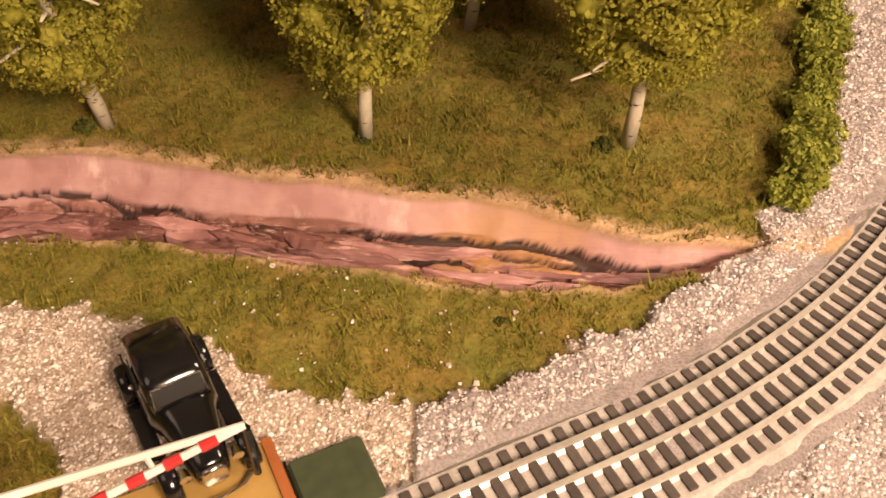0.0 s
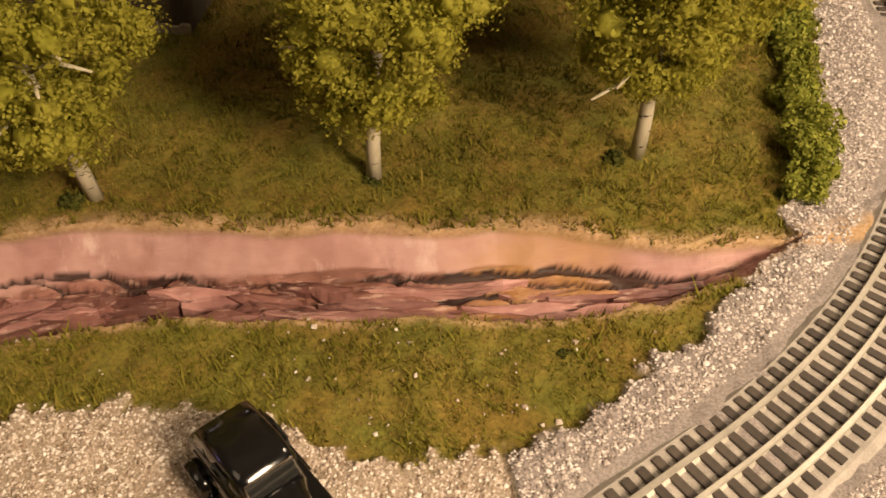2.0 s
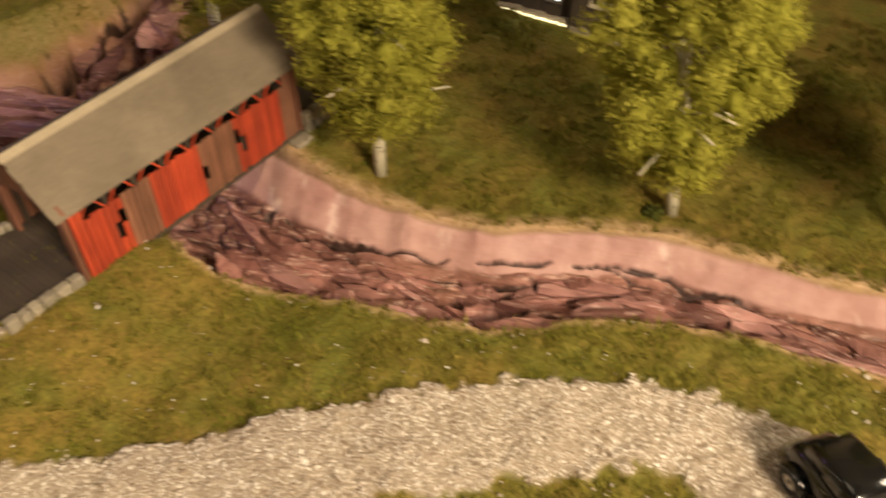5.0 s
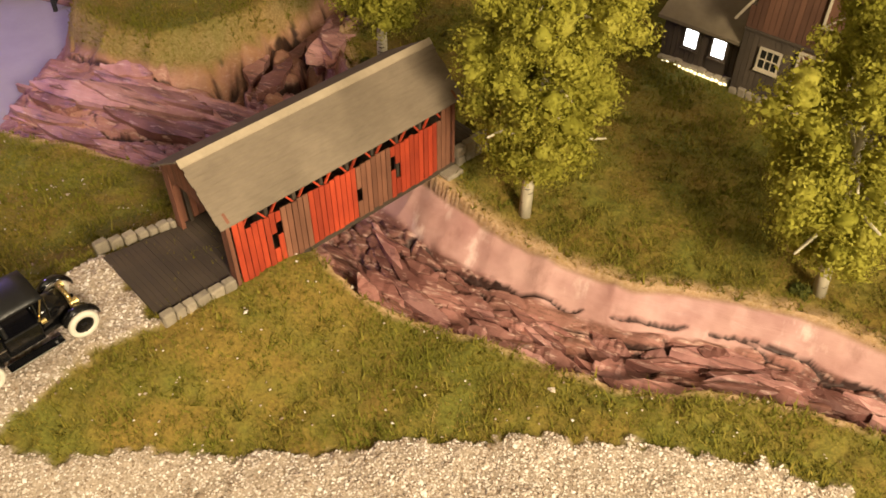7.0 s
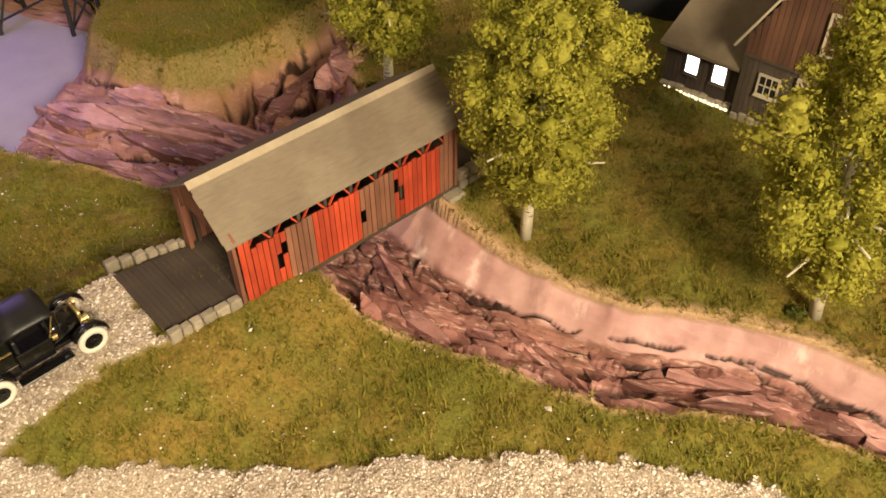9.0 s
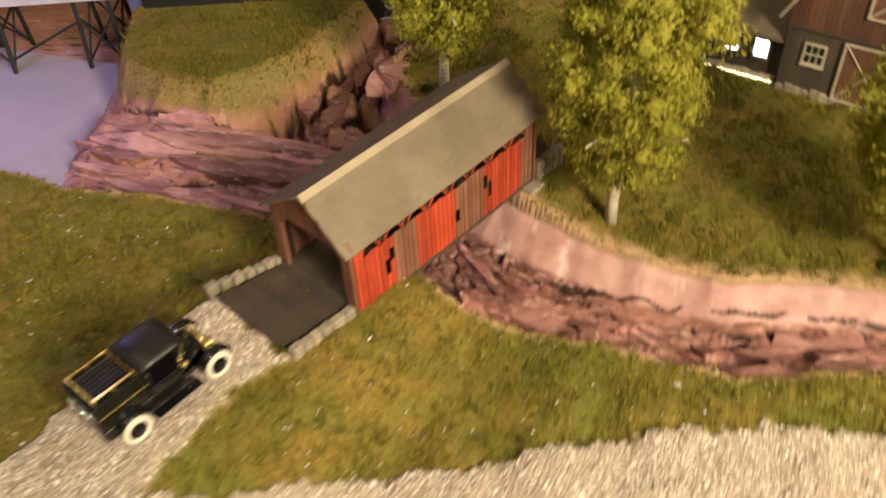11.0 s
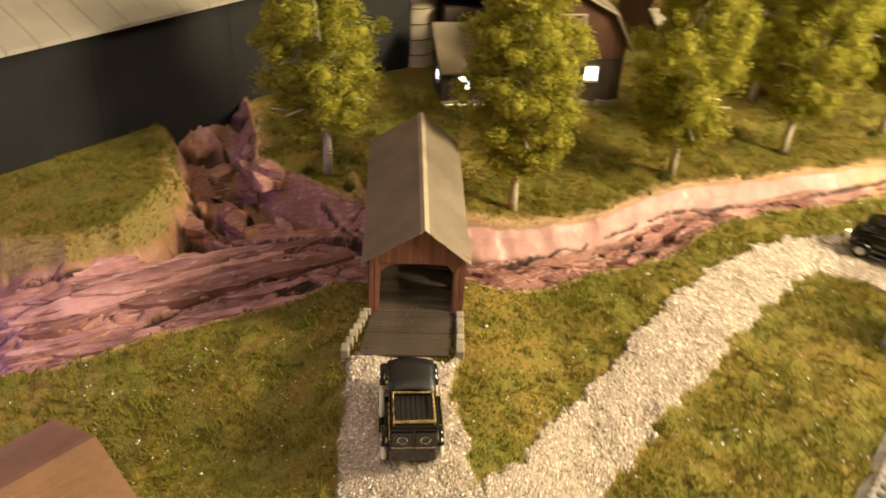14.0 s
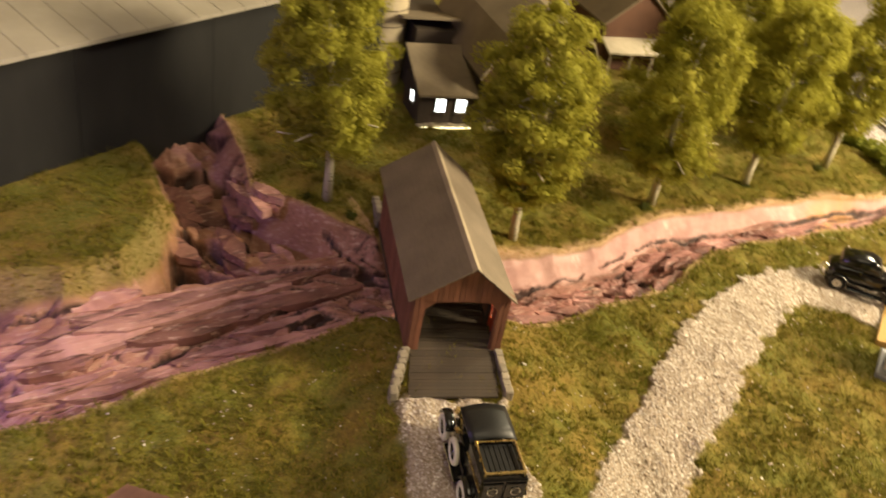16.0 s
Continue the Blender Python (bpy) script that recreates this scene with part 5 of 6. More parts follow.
def x_door(parent, x0, x1, z0, z1, y):
    door = clean(thing("door", Matrix(), "", ""))
    door.parent = parent
    part("leaf", a_box(x0, y - 0.0012, z0, x1, y, z1), BARN_RED, door)
    bm = bmesh.new()
    t = 0.0018
    for b in ((x0, z0, x0 + t, z1), (x1 - t, z0, x1, z1), (x0 + t, z1 - t, x1 - t, z1), (x0 + t, z0, x1 - t, z0 + t)):
        box(bm, b[0], y - 0.0028, b[1], b[2], y - 0.0013, b[3])
    part("frame", bm, CREAM_TRIM, door)
    part("brace", rod((x0 + t, y - 0.0019, z0 + t), (x1 - t, y - 0.0019, z1 - t), 0.0008, 4), CREAM_TRIM, door)
    part("brace", rod((x1 - t, y - 0.0021, z0 + t), (x0 + t, y - 0.0021, z1 - t), 0.0008, 4), CREAM_TRIM, door)


def farm():
    # the barn's long axis runs away from the gorge; its gable faces it
    turn = math.atan2(-0.040, 0.130)
    m = Matrix.Translation((-0.288, 0.652, 0.003)) @ Matrix.Rotation(turn, 4, "Z")
    barn = thing("barn", m, "brown-red board barn with cream trim and a lit window", "barn")
    w, deep, eave, mid, top = 0.150, 0.20, 0.078, 0.118, 0.145
    gable = lambda x: eave + (mid - eave) * min(1, min(x, w - x) / 0.022) if min(x, w - x) < 0.022 else mid + (top - mid) * (min(x, w - x) - 0.022) / (w / 2 - 0.022)
    outline = [(0, 0), (w, 0), (w, eave), (w - 0.022, mid), (w / 2, top), (0.022, mid), (0, eave)]
    shell = part("wall", prism(outline, 0.0, deep), BARN_GREY, barn)
    siding(shell, "board", 0, w, 0.062, lambda x: gable(x) - 0.001, 0.0, BARN_RED)
    siding(shell, "board", 0, w, 0.006, lambda x: 0.060, 0.0006, BARN_GREY)
    part("string_board", a_box(0, -0.0020, 0.0600, w, 0.0, 0.0622), BARN_GREY, barn)
    for s in (0, 1):
        xs = [-0.007, 0.020, w / 2] if s == 0 else [w + 0.007, w - 0.020, w / 2]
        zs = [eave - 0.008, mid + 0.001, top + 0.002]
        for k in range(2):
            slope = prism([(xs[k], zs[k]), (xs[k + 1], zs[k + 1]), (xs[k + 1], zs[k + 1] + 0.003), (xs[k], zs[k] + 0.003)], -0.008, deep + 0.006)
            part("roof", slope, BARN_ROOF, barn, "tan weathered roof slope")
        part("barge_board", tube(bmesh.new(), [(xs[0], -0.0085, zs[0]), (xs[1], -0.0085, zs[1]), (xs[2], -0.0085, zs[2])], [0.0014] * 3, 4), CREAM_TRIM, barn)
    for k in range(20):
        x = 0.0038 + k * 0.0075
        part("foundation_stone", a_box(x - 0.0036, -0.0028, -0.003, x + 0.0036, 0.001, 0.0052 + 0.0012 * (k * 5 % 3), bevel=0.0009), FIELDSTONE, barn)
    window(barn, 0.026, 0.040, 0.0155, 0.0165, -0.0012)
    window(barn, 0.110, 0.043, 0.0150, 0.0170, -0.0012, True)
    x_door(barn, 0.048, 0.092, 0.004, 0.058, -0.001)
    x_door(barn, 0.058, 0.094, 0.082, 0.118, -0.001)
    # lean-to beside the barn, its windows lit from inside
    lean = thing("lean_to", m, "dark board lean-to with brightly lit windows beside the barn", "shed")
    x0, x1 = -0.073, -0.0005
    part("wall", prism([(x0, 0), (x1, 0), (x1, 0.046), (x0, 0.046)], 0.010, 0.075), BARN_GREY, lean)
    siding(lean, "board", x0, x1, 0.004, lambda x: 0.044, 0.010, BARN_GREY)
    roof = prism([(0.001, 0.042), (0.080, 0.076), (0.080, 0.079), (0.001, 0.045)], x0 - 0.004, x1 - 0.0005, axis="x")
    part("roof", roof, BARN_ROOF, lean, "tan sloping roof")
    window(lean, -0.046, 0.029, 0.0118, 0.0170, 0.0085, True, 1, 1, BARN_GREY)
    window(lean, -0.020, 0.029, 0.0118, 0.0170, 0.0085, True, 1, 1, BARN_GREY)
    side = window(lean, x0 - 0.0005, 0.038, 0.0118, 0.0150, 0.030, True, 1, 1, BARN_GREY)
    side.matrix_local = Matrix.Translation((x0 - 0.0008, 0.034, 0.030)) @ Matrix.Rotation(-math.pi / 2, 4, "Z")
    for k in range(9):
        x = x0 + 0.004 + k * 0.0078
        part("foundation_stone", a_box(x - 0.0037, 0.0045, -0.004, x + 0.0037, 0.0102, 0.0045 + 0.0008 * (k % 3), bevel=0.0008), CREAM_TRIM, lean)
    door = part("door", a_box(-0.0295, 0.0084, 0.003, -0.0105, 0.0093, 0.041, bevel=0.0003), BARN_GREY, lean, "plain grey-green board door")
    part("door_handle", rod((-0.0275, 0.0070, 0.018), (-0.0275, 0.0078, 0.018), 0.0006, 8), BRASS, door)
    # glowing bits added to draw the bright lit line along the foundation stones
    for k in range(17):
        x = x0 + 0.003 + k * 0.0040
        part("glow_bit", a_box(x - 0.0012, 0.0034 - 0.0006 * (k % 2), 0.0002 * (k % 3), x + 0.0012, 0.0048, 0.0016 + 0.0004 * (k % 3), bevel=0.0003), GLOW_BIT, lean, "tiny warm light")
    silo = thing("silo", m @ Matrix.Translation((-0.088, 0.155, -0.003)), "tall pale round silo behind the barn", "silo")
    part("shaft", rod((0, 0, 0), (0, 0, 0.20), 0.030, 32), SILO_TILE, silo)
    for k in range(9):
        part("hoop", tube(bmesh.new(), [(0.0305 * math.cos(a), 0.0305 * math.sin(a), 0.02 + k * 0.021) for a in np.linspace(0, 6.2832, 33)], [0.0007] * 33, 5, False), BARN_GREY, silo)
    part("dome", loft([[(0.031 * math.cos(b) * math.cos(a), 0.031 * math.cos(b) * math.sin(a), 0.20 + 0.026 * math.sin(b)) for a in np.linspace(0, 6.2832, 25)[:-1]] for b in np.linspace(0, 1.5, 7)]), BARN_ROOF, silo)
    back = thing("farm_house", m @ Matrix.Translation((-0.055, 0.11, 0)), "dark farm building with a broad tan roof behind the lean-to", "house")
    part("wall", prism([(0, 0), (0.055, 0), (0.055, 0.085), (0.0, 0.085)], 0.0, 0.16), BARN_GREY, back)
    part("roof", prism([(-0.006, 0.100), (0.165, 0.060), (0.165, 0.063), (-0.006, 0.103)][::-1], -0.022, 0.054, axis="x"), BARN_ROOF, back)
    house = thing("farm_house", Matrix.Translation((0.03, 0.775, 0.003)) @ Matrix.Rotation(turn, 4, "Z"), "red-brown house with a pale porch roof and brick chimney", "house")
    part("wall", prism([(0, 0), (0.11, 0), (0.11, 0.075), (0.055, 0.12), (0, 0.075)], 0, 0.13), BARN_RED, house)
    for s in (1, -1):
        xe, xr = 0.055 + s * 0.063, 0.055
        part("roof", prism([(xe, 0.069), (xr, 0.1215), (xr, 0.1245), (xe, 0.072)], -0.007, 0.137), BARN_ROOF, house)
    part("porch_roof", prism([(-0.034, 0.036), (0.0, 0.048), (0.0, 0.051), (-0.034, 0.039)], -0.004, 0.114, axis="x"), CREAM_TRIM, house)
    for x in (0.002, 0.037, 0.073, 0.108):
        part("porch_post", rod((x, -0.030, -0.002), (x, -0.030, 0.038), 0.0015, 8), CREAM_TRIM, house)
    window(house, 0.03, 0.030, 0.013, 0.017, -0.0004)
    window(house, 0.08, 0.030, 0.013, 0.017, -0.0004)
    part("chimney", a_box(0.050, 0.05, 0.10, 0.064, 0.064, 0.150, bevel=0.0008), RUST, house, "brick chimney")


farm()

# ---- dark shed and trestle in the west ----
DARK_PANEL = surface("dark_grey_panel", (0.0059, 0.0056, 0.0054), (0.0108, 0.0103, 0.0095), 40, 0.92, stretch=(1, 1, 0.3), bump=0.15)
PALE_ROOF = surface("pale_panel_roof", (0.30, 0.27, 0.215), (0.39, 0.355, 0.29), 60, 0.75)
SILVER = surface("silver_girder", (0.55, 0.55, 0.56), (0.72, 0.72, 0.74), 150, 0.45, metal=0.3)
BLACK_STEEL = surface("black_steel", (0.010, 0.010, 0.011), (0.028, 0.027, 0.026), 200, 0.6)
# end panel: the blue light falling on it is put into the base colour
BLUE_LIT_PANEL = surface("blue_end_panel", (0.06, 0.085, 0.20), (0.10, 0.13, 0.28), 60, 0.6, bump=0.1)
WATER_M = surface("pale_plaster_water", (0.34, 0.31, 0.35), (0.44, 0.41, 0.46), 40, 0.45, bump=0.2)


def west_end():
    turn = math.atan2(0.102, 0.282)
    m = Matrix.Translation((-0.893, 0.603, 0.0)) @ Matrix.Rotation(turn, 4, "Z")
    shed = thing("long_shed", m, "long dark grey shed with a pale panelled roof behind the ravine", "shed")
    part("wall", a_box(0.0, 0.0, -0.03, 0.62, 0.22, 0.150), DARK_PANEL, shed)
    for k in range(4):
        part("wall_panel", a_box(0.001 + k * 0.155, -0.0008, 0.02, 0.1555 + k * 0.155, 0.0, 0.148), DARK_PANEL, shed)
    for k in range(22):
        part("roof_panel", prism([(-0.012, 0.1495), (-0.012, 0.1535), (0.115, 0.182), (0.115, 0.178)], -0.012 + k * 0.0295, -0.012 + k * 0.0295 + 0.0288, axis="x"), PALE_ROOF, shed)
    part("rear_roof", prism([(0.116, 0.178), (0.116, 0.182), (0.235, 0.155), (0.235, 0.151)], -0.012, 0.632, axis="x"), PALE_ROOF, shed)
    part("end_post", a_box(-0.014, 0.004, -0.03, -0.001, 0.05, 0.150), BLUE_LIT_PANEL, shed, "blue end panel")
    tm = Matrix.Translation((-0.905, 0.618, 0.0)) @ Matrix.Rotation(turn + 0.02, 4, "Z")
    tr = thing("trestle_bridge", tm, "silver railway deck on black steel trestle towers", "bridge")
    part("girder", a_box(-0.62, -0.002, 0.040, 0.006, 0.0, 0.064), SILVER, tr, "silver plate girder")
    part("girder", a_box(-0.62, 0.052, 0.040, 0.006, 0.054, 0.064), SILVER, tr)
    part("deck", a_box(-0.62, 0.0, 0.056, 0.006, 0.052, 0.063), BLACK_STEEL, tr)
    for o in (0.011, 0.027, 0.043):
        part("rail", a_box(-0.62, o - 0.001, 0.0655, 0.006, o + 0.001, 0.069), RAIL, tr)
    for k in range(62):
        part("tie", a_box(-0.615 + k * 0.01, 0.003, 0.0632, -0.6115 + k * 0.01, 0.050, 0.0654), TIE, tr)
    for k in range(6):
        x = -0.035 - k * 0.115
        tower = clean(thing("tower", Matrix(), "", ""))
        tower.parent = tr
        for dx in (0, -0.035):
            for y0, y1 in ((0.004, -0.006), (0.048, 0.058)):
                part("leg", rod((x + dx, y0, 0.042), (x + dx, y1, -0.036), 0.0026, 6), BLACK_STEEL, tower)
            part("brace", rod((x + dx, 0.003, 0.020), (x + dx, 0.055, -0.028), 0.0014, 5), BLACK_STEEL, tower)
            part("brace", rod((x + dx, 0.049, 0.020), (x + dx, -0.003, -0.028), 0.0014, 5), BLACK_STEEL, tower)
        for y in (-0.001, 0.053):
            part("brace", rod((x, y, 0.022), (x - 0.035, y, -0.026), 0.0014, 5), BLACK_STEEL, tower)
            part("brace", rod((x - 0.035, y, 0.022), (x, y, -0.026), 0.0014, 5), BLACK_STEEL, tower)
        part("brace", rod((x - 0.035, -0.001, 0.018), (x - 0.115, -0.001, -0.02), 0.0014, 5), BLACK_STEEL, tower)
    tagged(part("backdrop", a_box(-0.85, 0.175, -0.05, -0.085, 0.19, 0.75), ROOM_WALL), "plain beige wall panel behind the trestle", "wall", kind="structure").matrix_world = tm
    water = part("water", a_box(-1.5, 0.38, -0.046, -0.845, 0.60, -0.0325), WATER_M)
    tagged(water, "pale plaster water surface under the trestle", "water", kind="structure")


west_end()

# ---- station house ----
SIDING_WHITE = surface("white_clapboard", (0.66, 0.64, 0.58), (0.80, 0.78, 0.72), 150, 0.6, spread=0.06)
HOUSE_ROOF = surface("brown_shingle_roof", (0.17, 0.085, 0.045), (0.26, 0.14, 0.08), 200, 0.85, bump=0.4)
GREEN_TRIM = surface("green_trim", (0.05, 0.16, 0.07), (0.09, 0.24, 0.11), 150, 0.6)
BLUE_PAINT = surface("blue_mailbox_paint", (0.015, 0.045, 0.24), (0.03, 0.08, 0.38), 150, 0.4)
FLAG_RED = surface("flag_red", (0.42, 0.03, 0.03), (0.55, 0.06, 0.06), 150, 0.8)
PORCH_FLOOR = surface("pale_porch_floor", (0.45, 0.42, 0.33), (0.58, 0.54, 0.44), 150, 0.7)


def station():
    # front wall runs from the east corner towards the south-west
    m = Matrix.Translation((-0.824, 0.139, 0.002)) @ Matrix.Rotation(math.atan2(0.36, 0.93), 4, "Z")
    st = thing("station_house", m, "white clapboard house with a brown roof, green windows and a porch", "house")
    part("wall", prism([(0.0, 0.0), (0.0, 0.074), (0.036, 0.094), (0.072, 0.074), (0.072, 0.0)], -0.24, 0.0, axis="x"), SIDING_WHITE, st)
    for k in range(13):
        part("clapboard", prism([(-0.0018, 0.005 + k * 0.0052), (-0.0002, 0.0102 + k * 0.0052), (0.0, 0.0102 + k * 0.0052), (0.0, 0.005 + k * 0.0052)], -0.239, -0.0005, axis="x"), SIDING_WHITE, st)
    for (y0, z0), (y1, z1) in (((-0.019, 0.071), (0.036, 0.0985)), ((0.091, 0.071), (0.036, 0.0985))):
        for k in range(9):
            f0, f1 = k / 9, min(1, (k + 1.1) / 9)
            ya, za, yb, zb = y0 + (y1 - y0) * f0, z0 + (z1 - z0) * f0, y0 + (y1 - y0) * f1, z0 + (z1 - z0) * f1
            part("roof_course", prism([(ya, za + 0.0010), (yb, zb), (yb, zb - 0.0012), (ya, za - 0.0006)], -0.252, 0.024, axis="x"), HOUSE_ROOF, st)
    part("base_board", a_box(-0.242, -0.006, -0.004, 0.004, 0.0, 0.005), PORCH_FLOOR, st)
    for x in (-0.022, -0.17):
        w = window(st, x, 0.036, 0.026, 0.034, -0.0026, False, 2, 2, GREEN_TRIM)
    part("chimney", a_box(-0.185, 0.030, 0.085, -0.172, 0.043, 0.112, bevel=0.0006), RUST, st, "small brick chimney")
    porch = clean(thing("porch", Matrix(), "", ""))
    porch.parent = st
    part("porch_floor", a_box(-0.20, -0.062, -0.003, -0.085, -0.0065, 0.006, bevel=0.0008), PORCH_FLOOR, porch)
    part("porch_roof", prism([(-0.070, 0.048), (-0.004, 0.062), (-0.004, 0.065), (-0.070, 0.051)], -0.205, -0.078, axis="x"), HOUSE_ROOF, porch)
    for x in (-0.196, -0.142, -0.089):
        part("porch_post", rod((x, -0.058, 0.006), (x, -0.058, 0.049), 0.0016, 8), SIDING_WHITE, porch)
    for k in range(12):
        x = -0.195 + k * 0.0093
        part("baluster", a_box(x - 0.0007, -0.0592, 0.006, x + 0.0007, -0.0578, 0.020), SIDING_WHITE, porch)
    part("rail", a_box(-0.197, -0.0600, 0.020, -0.088, -0.0570, 0.0222), SIDING_WHITE, porch)
    flag = thing("flag", m @ Matrix.Translation((0.028, 0, 0)), "small hanging flag with red and white stripes on the house front", "flag")
    part("staff", rod((-0.074, -0.004, 0.056), (-0.070, -0.014, 0.066), 0.0006, 6), BRASS, flag)
    part("canton", a_box(-0.0775, -0.0085, 0.044, -0.0705, -0.0073, 0.056), BLUE_PAINT, flag)
    for k in range(7):
        part("stripe", a_box(-0.0775 + k * 0.001, -0.0085 + 0.0004 * (k % 2), 0.018, -0.0765 + k * 0.001, -0.0073 + 0.0004 * (k % 2), 0.044), FLAG_RED if k % 2 == 0 else SIDING_WHITE, flag)
    mb = thing("mailbox", Matrix.Translation((-0.822, 0.100, ground_z(-0.822, 0.100))) @ Matrix.Rotation(0.42, 4, "Z"), "blue street mailbox with a rounded top on the grass", "mailbox")
    part("body", a_box(-0.0055, -0.0050, 0.003, 0.0055, 0.0050, 0.018, bevel=0.0006), BLUE_PAINT, mb)
    part("top", rod((-0.0055, 0, 0.018), (0.0055, 0, 0.018), 0.0050, 16), BLUE_PAINT, mb)
    part("slot_flap", a_box(-0.0042, -0.0058, 0.0165, 0.0042, -0.0050, 0.0200, bevel=0.0003), BLACK, mb)
    part("notice", a_box(-0.0018, -0.0055, 0.0085, 0.0018, -0.0050, 0.0115), SIDING_WHITE, mb)
    for x in (-0.0045, 0.0045):
        for y in (-0.004, 0.004):
            part("leg", a_box(x - 0.0007, y - 0.0007, -0.001, x + 0.0007, y + 0.0007, 0.0035), BLUE_PAINT, mb)


station()
lamp("porch_lamp", "POINT", (-0.850, 0.085, 0.066), (-0.850, 0.085, 0), 0.22, (1.0, 0.93, 0.72), 0.006)

# ---- broken plaster rock slabs ----


def rock_material(name, dark, pale):
    m, tree, sh = nodes_of(name)
    co = tree.nodes.new("ShaderNodeTexCoord").outputs["Object"]
    own = tree.nodes.new("ShaderNodeObjectInfo").outputs["Random"]
    wash = noise_tex(tree, co, 26, 4, 0.6)
    streak = noise_tex(tree, co, 120, 8, 0.66, (0.14, 1.6, 1.6))
    fleck = noise_tex(tree, co, 240, 5, 0.65, (0.25, 1.2, 1.2))
    c = mix(tree, ramp(tree, wash, [(0.36, (0, 0, 0)), (0.64, (1, 1, 1))]), dark, pale)
    c = mix(tree, 1.0, c, ramp(tree, own, [(0.0, (0.62, 0.58, 0.58)), (0.6, (1, 1, 1)), (1.0, (1.35, 1.35, 1.35))]), "MULTIPLY")
    c = mix(tree, ramp(tree, streak, [(0.36, (0.8, 0.8, 0.8)), (0.47, (0, 0, 0))]), c, tuple(v * 0.3 for v in dark))
    c = mix(tree, ramp(tree, fleck, [(0.57, (0, 0, 0)), (0.68, (0.8, 0.8, 0.8))]), c, (0.64, 0.44, 0.38))
    tree.links.new(c, sh.inputs["Base Color"])
    tree.links.new(ramp(tree, streak, [(0.35, (0.40, 0.40, 0.40)), (0.65, (0.68, 0.68, 0.68))]), sh.inputs["Roughness"])
    bumped(tree, sh, streak, 0.6, 0.0012)
    return m


MAROON_ROCK = rock_material("maroon_plaster_rock", (0.17, 0.070, 0.060), (0.36, 0.17, 0.145))
MAUVE_ROCK = rock_material("mauve_plaster_rock", (0.27, 0.125, 0.115), (0.50, 0.27, 0.245))


def rock_slab(rng, cx, cy, z, length, half, angle, bank, material, slope=0.0, lift=0.0025):
    """A long jagged flake of plaster with sharp rims, bedded in the ground; it bends with the bank if there is one."""
    n = 8
    bm = bmesh.new()
    lean_x, lean_y = rng.uniform(-0.05, 0.05), slope + rng.uniform(-0.38, 0.30)
    c, d = math.cos(angle), math.sin(angle)
    rows = []
    bow, off = rng.uniform(-0.25, 0.25) * half, rng.uniform(-0.45, 0.45) * half
    for k in range(n):
        t = -1 + 2 * k / (n - 1)
        wide = half * max(0.08, 1 - abs(t) ** rng.uniform(1.6, 3.0)) * rng.uniform(0.72, 1.2)
        row = []
        for side, high in ((1, 0), (0, rng.uniform(-0.0004, 0.0018)), (-1, 0)):
            a = t * length / 2 + rng.uniform(-0.06, 0.06) * length / n
            b = side * wide + bow * (1 - t * t) + (off if side == 0 else 0)
            x, y = cx + a * c - b * d, cy + a * d + b * c
            if bank:
                y += float(line(NEAR_BANK, x) - line(NEAR_BANK, cx)) * 0.9
            row.append(Vector((x, y, z + lift + high + a * lean_x + b * lean_y + rng.uniform(-0.0006, 0.0006))))
        rows.append(row)
    top = [[bm.verts.new(p) for p in r] for r in rows]
    low = [[bm.verts.new(p - Vector((0, 0, 0.008))) for p in (r[0], r[2])] for r in rows]
    for k in range(n - 1):
        a, b = top[k], top[k + 1]
        for i in (0, 1):
            bm.faces.new((a[i], a[i + 1], b[i + 1]))
            bm.faces.new((a[i], b[i + 1], b[i]))
        bm.faces.new((a[0], b[0], low[k + 1][0], low[k][0]))
        bm.faces.new((a[2], low[k][1], low[k + 1][1], b[2]))
    bm.faces.new((top[0][2], top[0][1], top[0][0], low[0][0], low[0][1]))
    bm.faces.new((top[-1][0], top[-1][1], top[-1][2], low[-1][1], low[-1][0]))
    bmesh.ops.recalc_face_normals(bm, faces=bm.faces)
    return part("rock_slab", bm, material, ground)


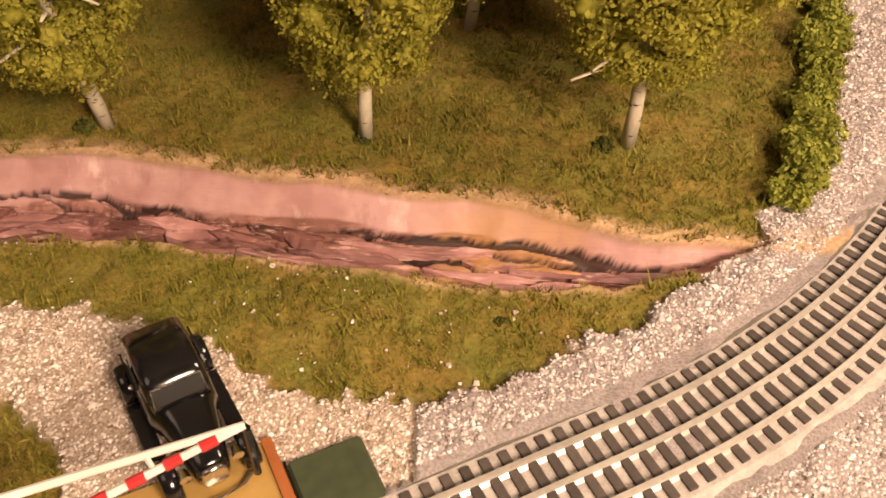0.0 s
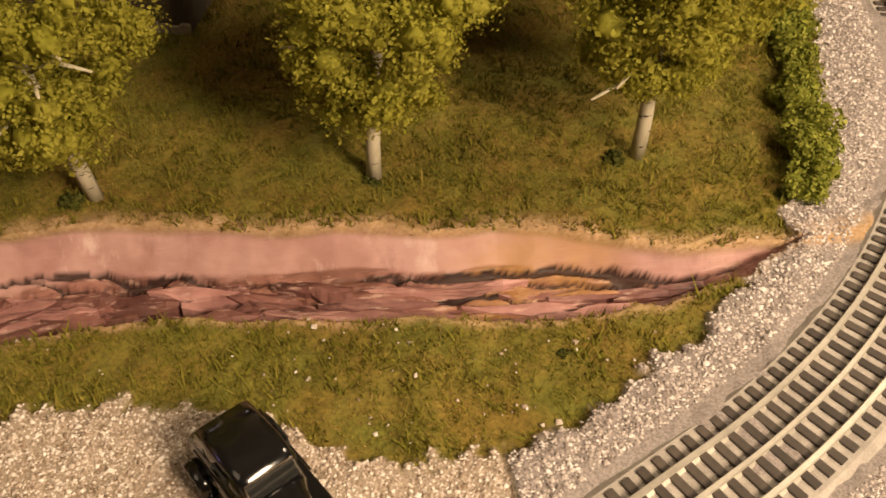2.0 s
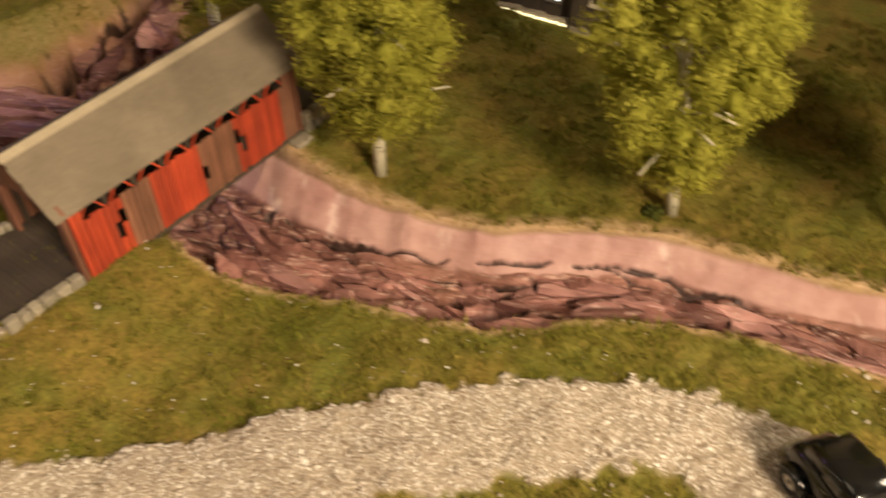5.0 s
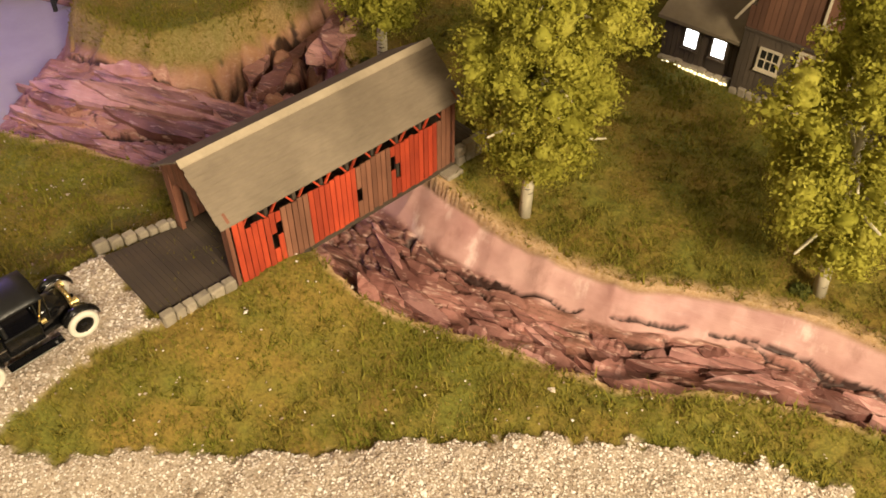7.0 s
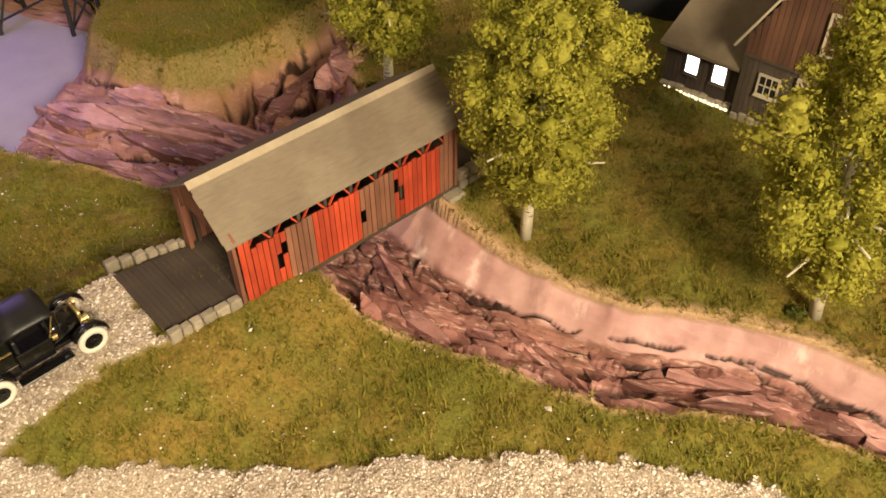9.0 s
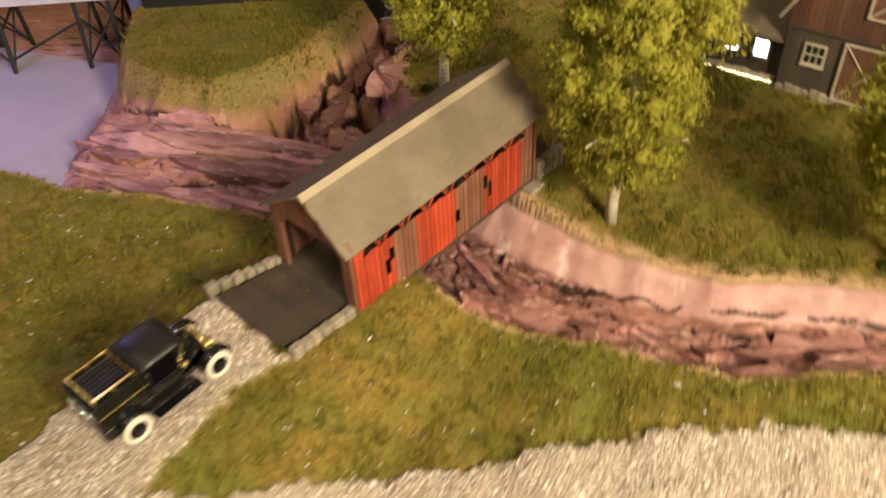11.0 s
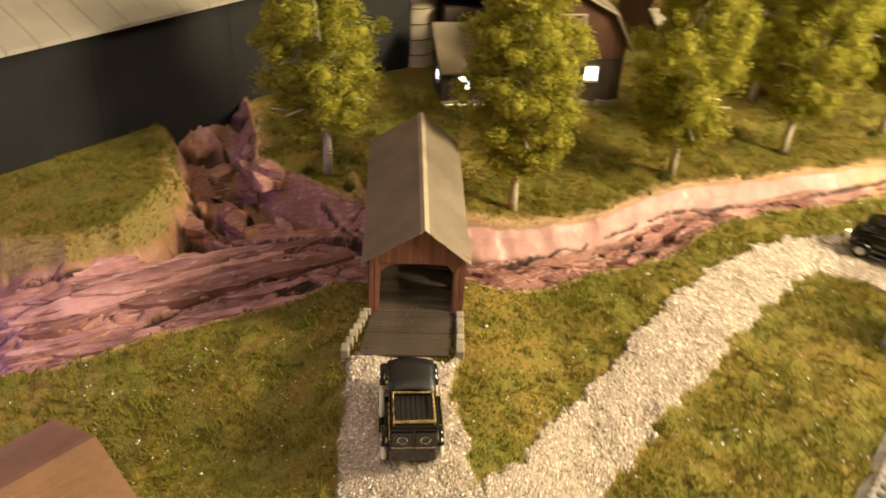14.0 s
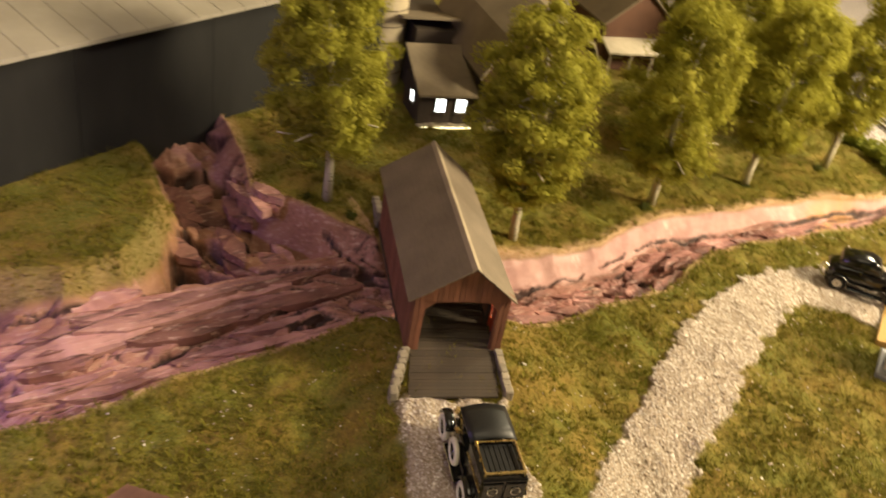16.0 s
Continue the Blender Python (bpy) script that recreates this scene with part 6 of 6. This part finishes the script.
def lay_slabs():
    rng = random.Random(19)
    # the gorge: jagged by the bridge, long smooth ledges towards the track
    for k in range(150):
        x = rng.uniform(-0.50, -0.06)
        yn, yf = float(line(NEAR_BANK, x)), float(line(FAR_BANK, x))
        u = rng.uniform(0.07, 0.66)
        y = yn + u * (yf - yn)
        rock_slab(rng, x, y, ground_z(x, y), rng.uniform(0.014, 0.060), rng.uniform(0.0022, 0.0085), rng.uniform(-0.30, 0.16) - (rng.uniform(0, 0.6) if x < -0.3 else 0), True, MAROON_ROCK if rng.random() < 0.8 else MAUVE_ROCK, 0.10, rng.uniform(0.0005, 0.0045))
    for k in range(34):
        x = rng.uniform(-0.06, 0.125)
        yn, yf = float(line(NEAR_BANK, x)), float(line(FAR_BANK, x))
        u = rng.choice((0.12, 0.28, 0.45, 0.60)) + rng.uniform(-0.04, 0.04)
        y = yn + u * (yf - yn)
        rock_slab(rng, x, y, ground_z(x, y), rng.uniform(0.045, 0.10), rng.uniform(0.0024, 0.0050), rng.uniform(-0.08, 0.05), True, MAUVE_ROCK if rng.random() < 0.6 else MAROON_ROCK, 0.05, rng.uniform(0.0005, 0.003))
    # parallel beds west of the bridge, then the steep blocks of the side ravine
    for k in range(52):
        x = rng.uniform(-0.83, -0.61)
        yn = float(line(NEAR_BANK, x))
        y = yn + 0.012 + rng.uniform(0, 1) * max(0.02, 0.475 - yn - 0.012)
        rock_slab(rng, x, y, ground_z(x, y), rng.uniform(0.050, 0.130), rng.uniform(0.0035, 0.0095), rng.uniform(-0.10, 0.06), False, MAUVE_ROCK if rng.random() < 0.85 else MAROON_ROCK, 0.25, rng.uniform(0.0005, 0.0045))
    for k in range(26):
        x, y = rng.uniform(-0.70, -0.60), rng.uniform(0.49, 0.68)
        if land(np.array([x]), np.array([y]))[1]["rock"][0] > 0.9:
            rock_slab(rng, x, y, ground_z(x, y), rng.uniform(0.030, 0.060), rng.uniform(0.006, 0.012), rng.uniform(1.1, 2.5), False, MAUVE_ROCK if rng.random() < 0.6 else MAROON_ROCK, 0.0, rng.uniform(0.001, 0.004))


lay_slabs()

# ---- loose cover: gravel, ballast, turf ----


def cover():
    area = (-0.90, 0.36, -0.03, 0.72)
    x, y, z = scatter(200000, (-0.80, 0.02, -0.02, 0.30), lambda x, y, m: m["road"] > RNG.uniform(0.25, 0.75, len(x)))
    stones("road_gravel", x, y, z, 0.00072, ROAD_STONE, "pale cream and brown gravel on the road", "gravel")
    x, y, z = scatter(190000, (-0.16, 0.40, 0.08, 0.66), lambda x, y, m: (m["ballast"] > RNG.uniform(0.25, 0.75, len(x))) & (np.abs(track_offset(x, y)) > 0.0345))
    stones("track_ballast", x, y, z, 0.00076, BALLAST_STONE, "grey and white crushed stone beside the track", "gravel")
    x, y, z = scatter(3800, area, lambda x, y, m: (m["rock"] < 0.1) & (m["road"] < 0.3) & (m["ballast"] < 0.3) & (y < 0.36))
    stones("loose_stone", x, y, z + 0.001, 0.0008, ROAD_STONE, "pale loose stones strewn over the grass", "gravel")
    bare = lambda m: (m["rock"] < 0.25) & (m["road"] < 0.35) & (m["ballast"] < 0.4)
    straw = lambda x, y, m: m["rim"] + 0.55 * smooth(0.50, 0.64, fbm(x * 16, y * 16, 101, 4)) + 0.45 * smooth(0.50, 0.62, y) * (x > -0.6)
    x, y, z = scatter(250000, area, lambda x, y, m: bare(m) & (straw(x, y, m) < RNG.uniform(0.2, 0.8, len(x))) & (fbm(x * 45, y * 45, 107, 3) > 0.30))
    tufts("turf", x, y, z, 4, 0.0023, 0.00040, TURF, "olive-green fibrous model turf", "grass")
    x, y, z = scatter(60000, area, lambda x, y, m: bare(m) & (fbm(x * 60, y * 60, 111, 4) > 0.52))
    tufts("coarse_turf", x, y, z, 5, 0.0048, 0.00060, TURF, "taller clumps of olive model turf", "grass")
    x, y, z = scatter(130000, area, lambda x, y, m: bare(m) & (straw(x, y, m) > RNG.uniform(0.2, 0.9, len(x))))
    tufts("dry_turf", x, y, z, 4, 0.0022, 0.00040, STRAW, "straw-coloured dry model turf", "grass")


cover()
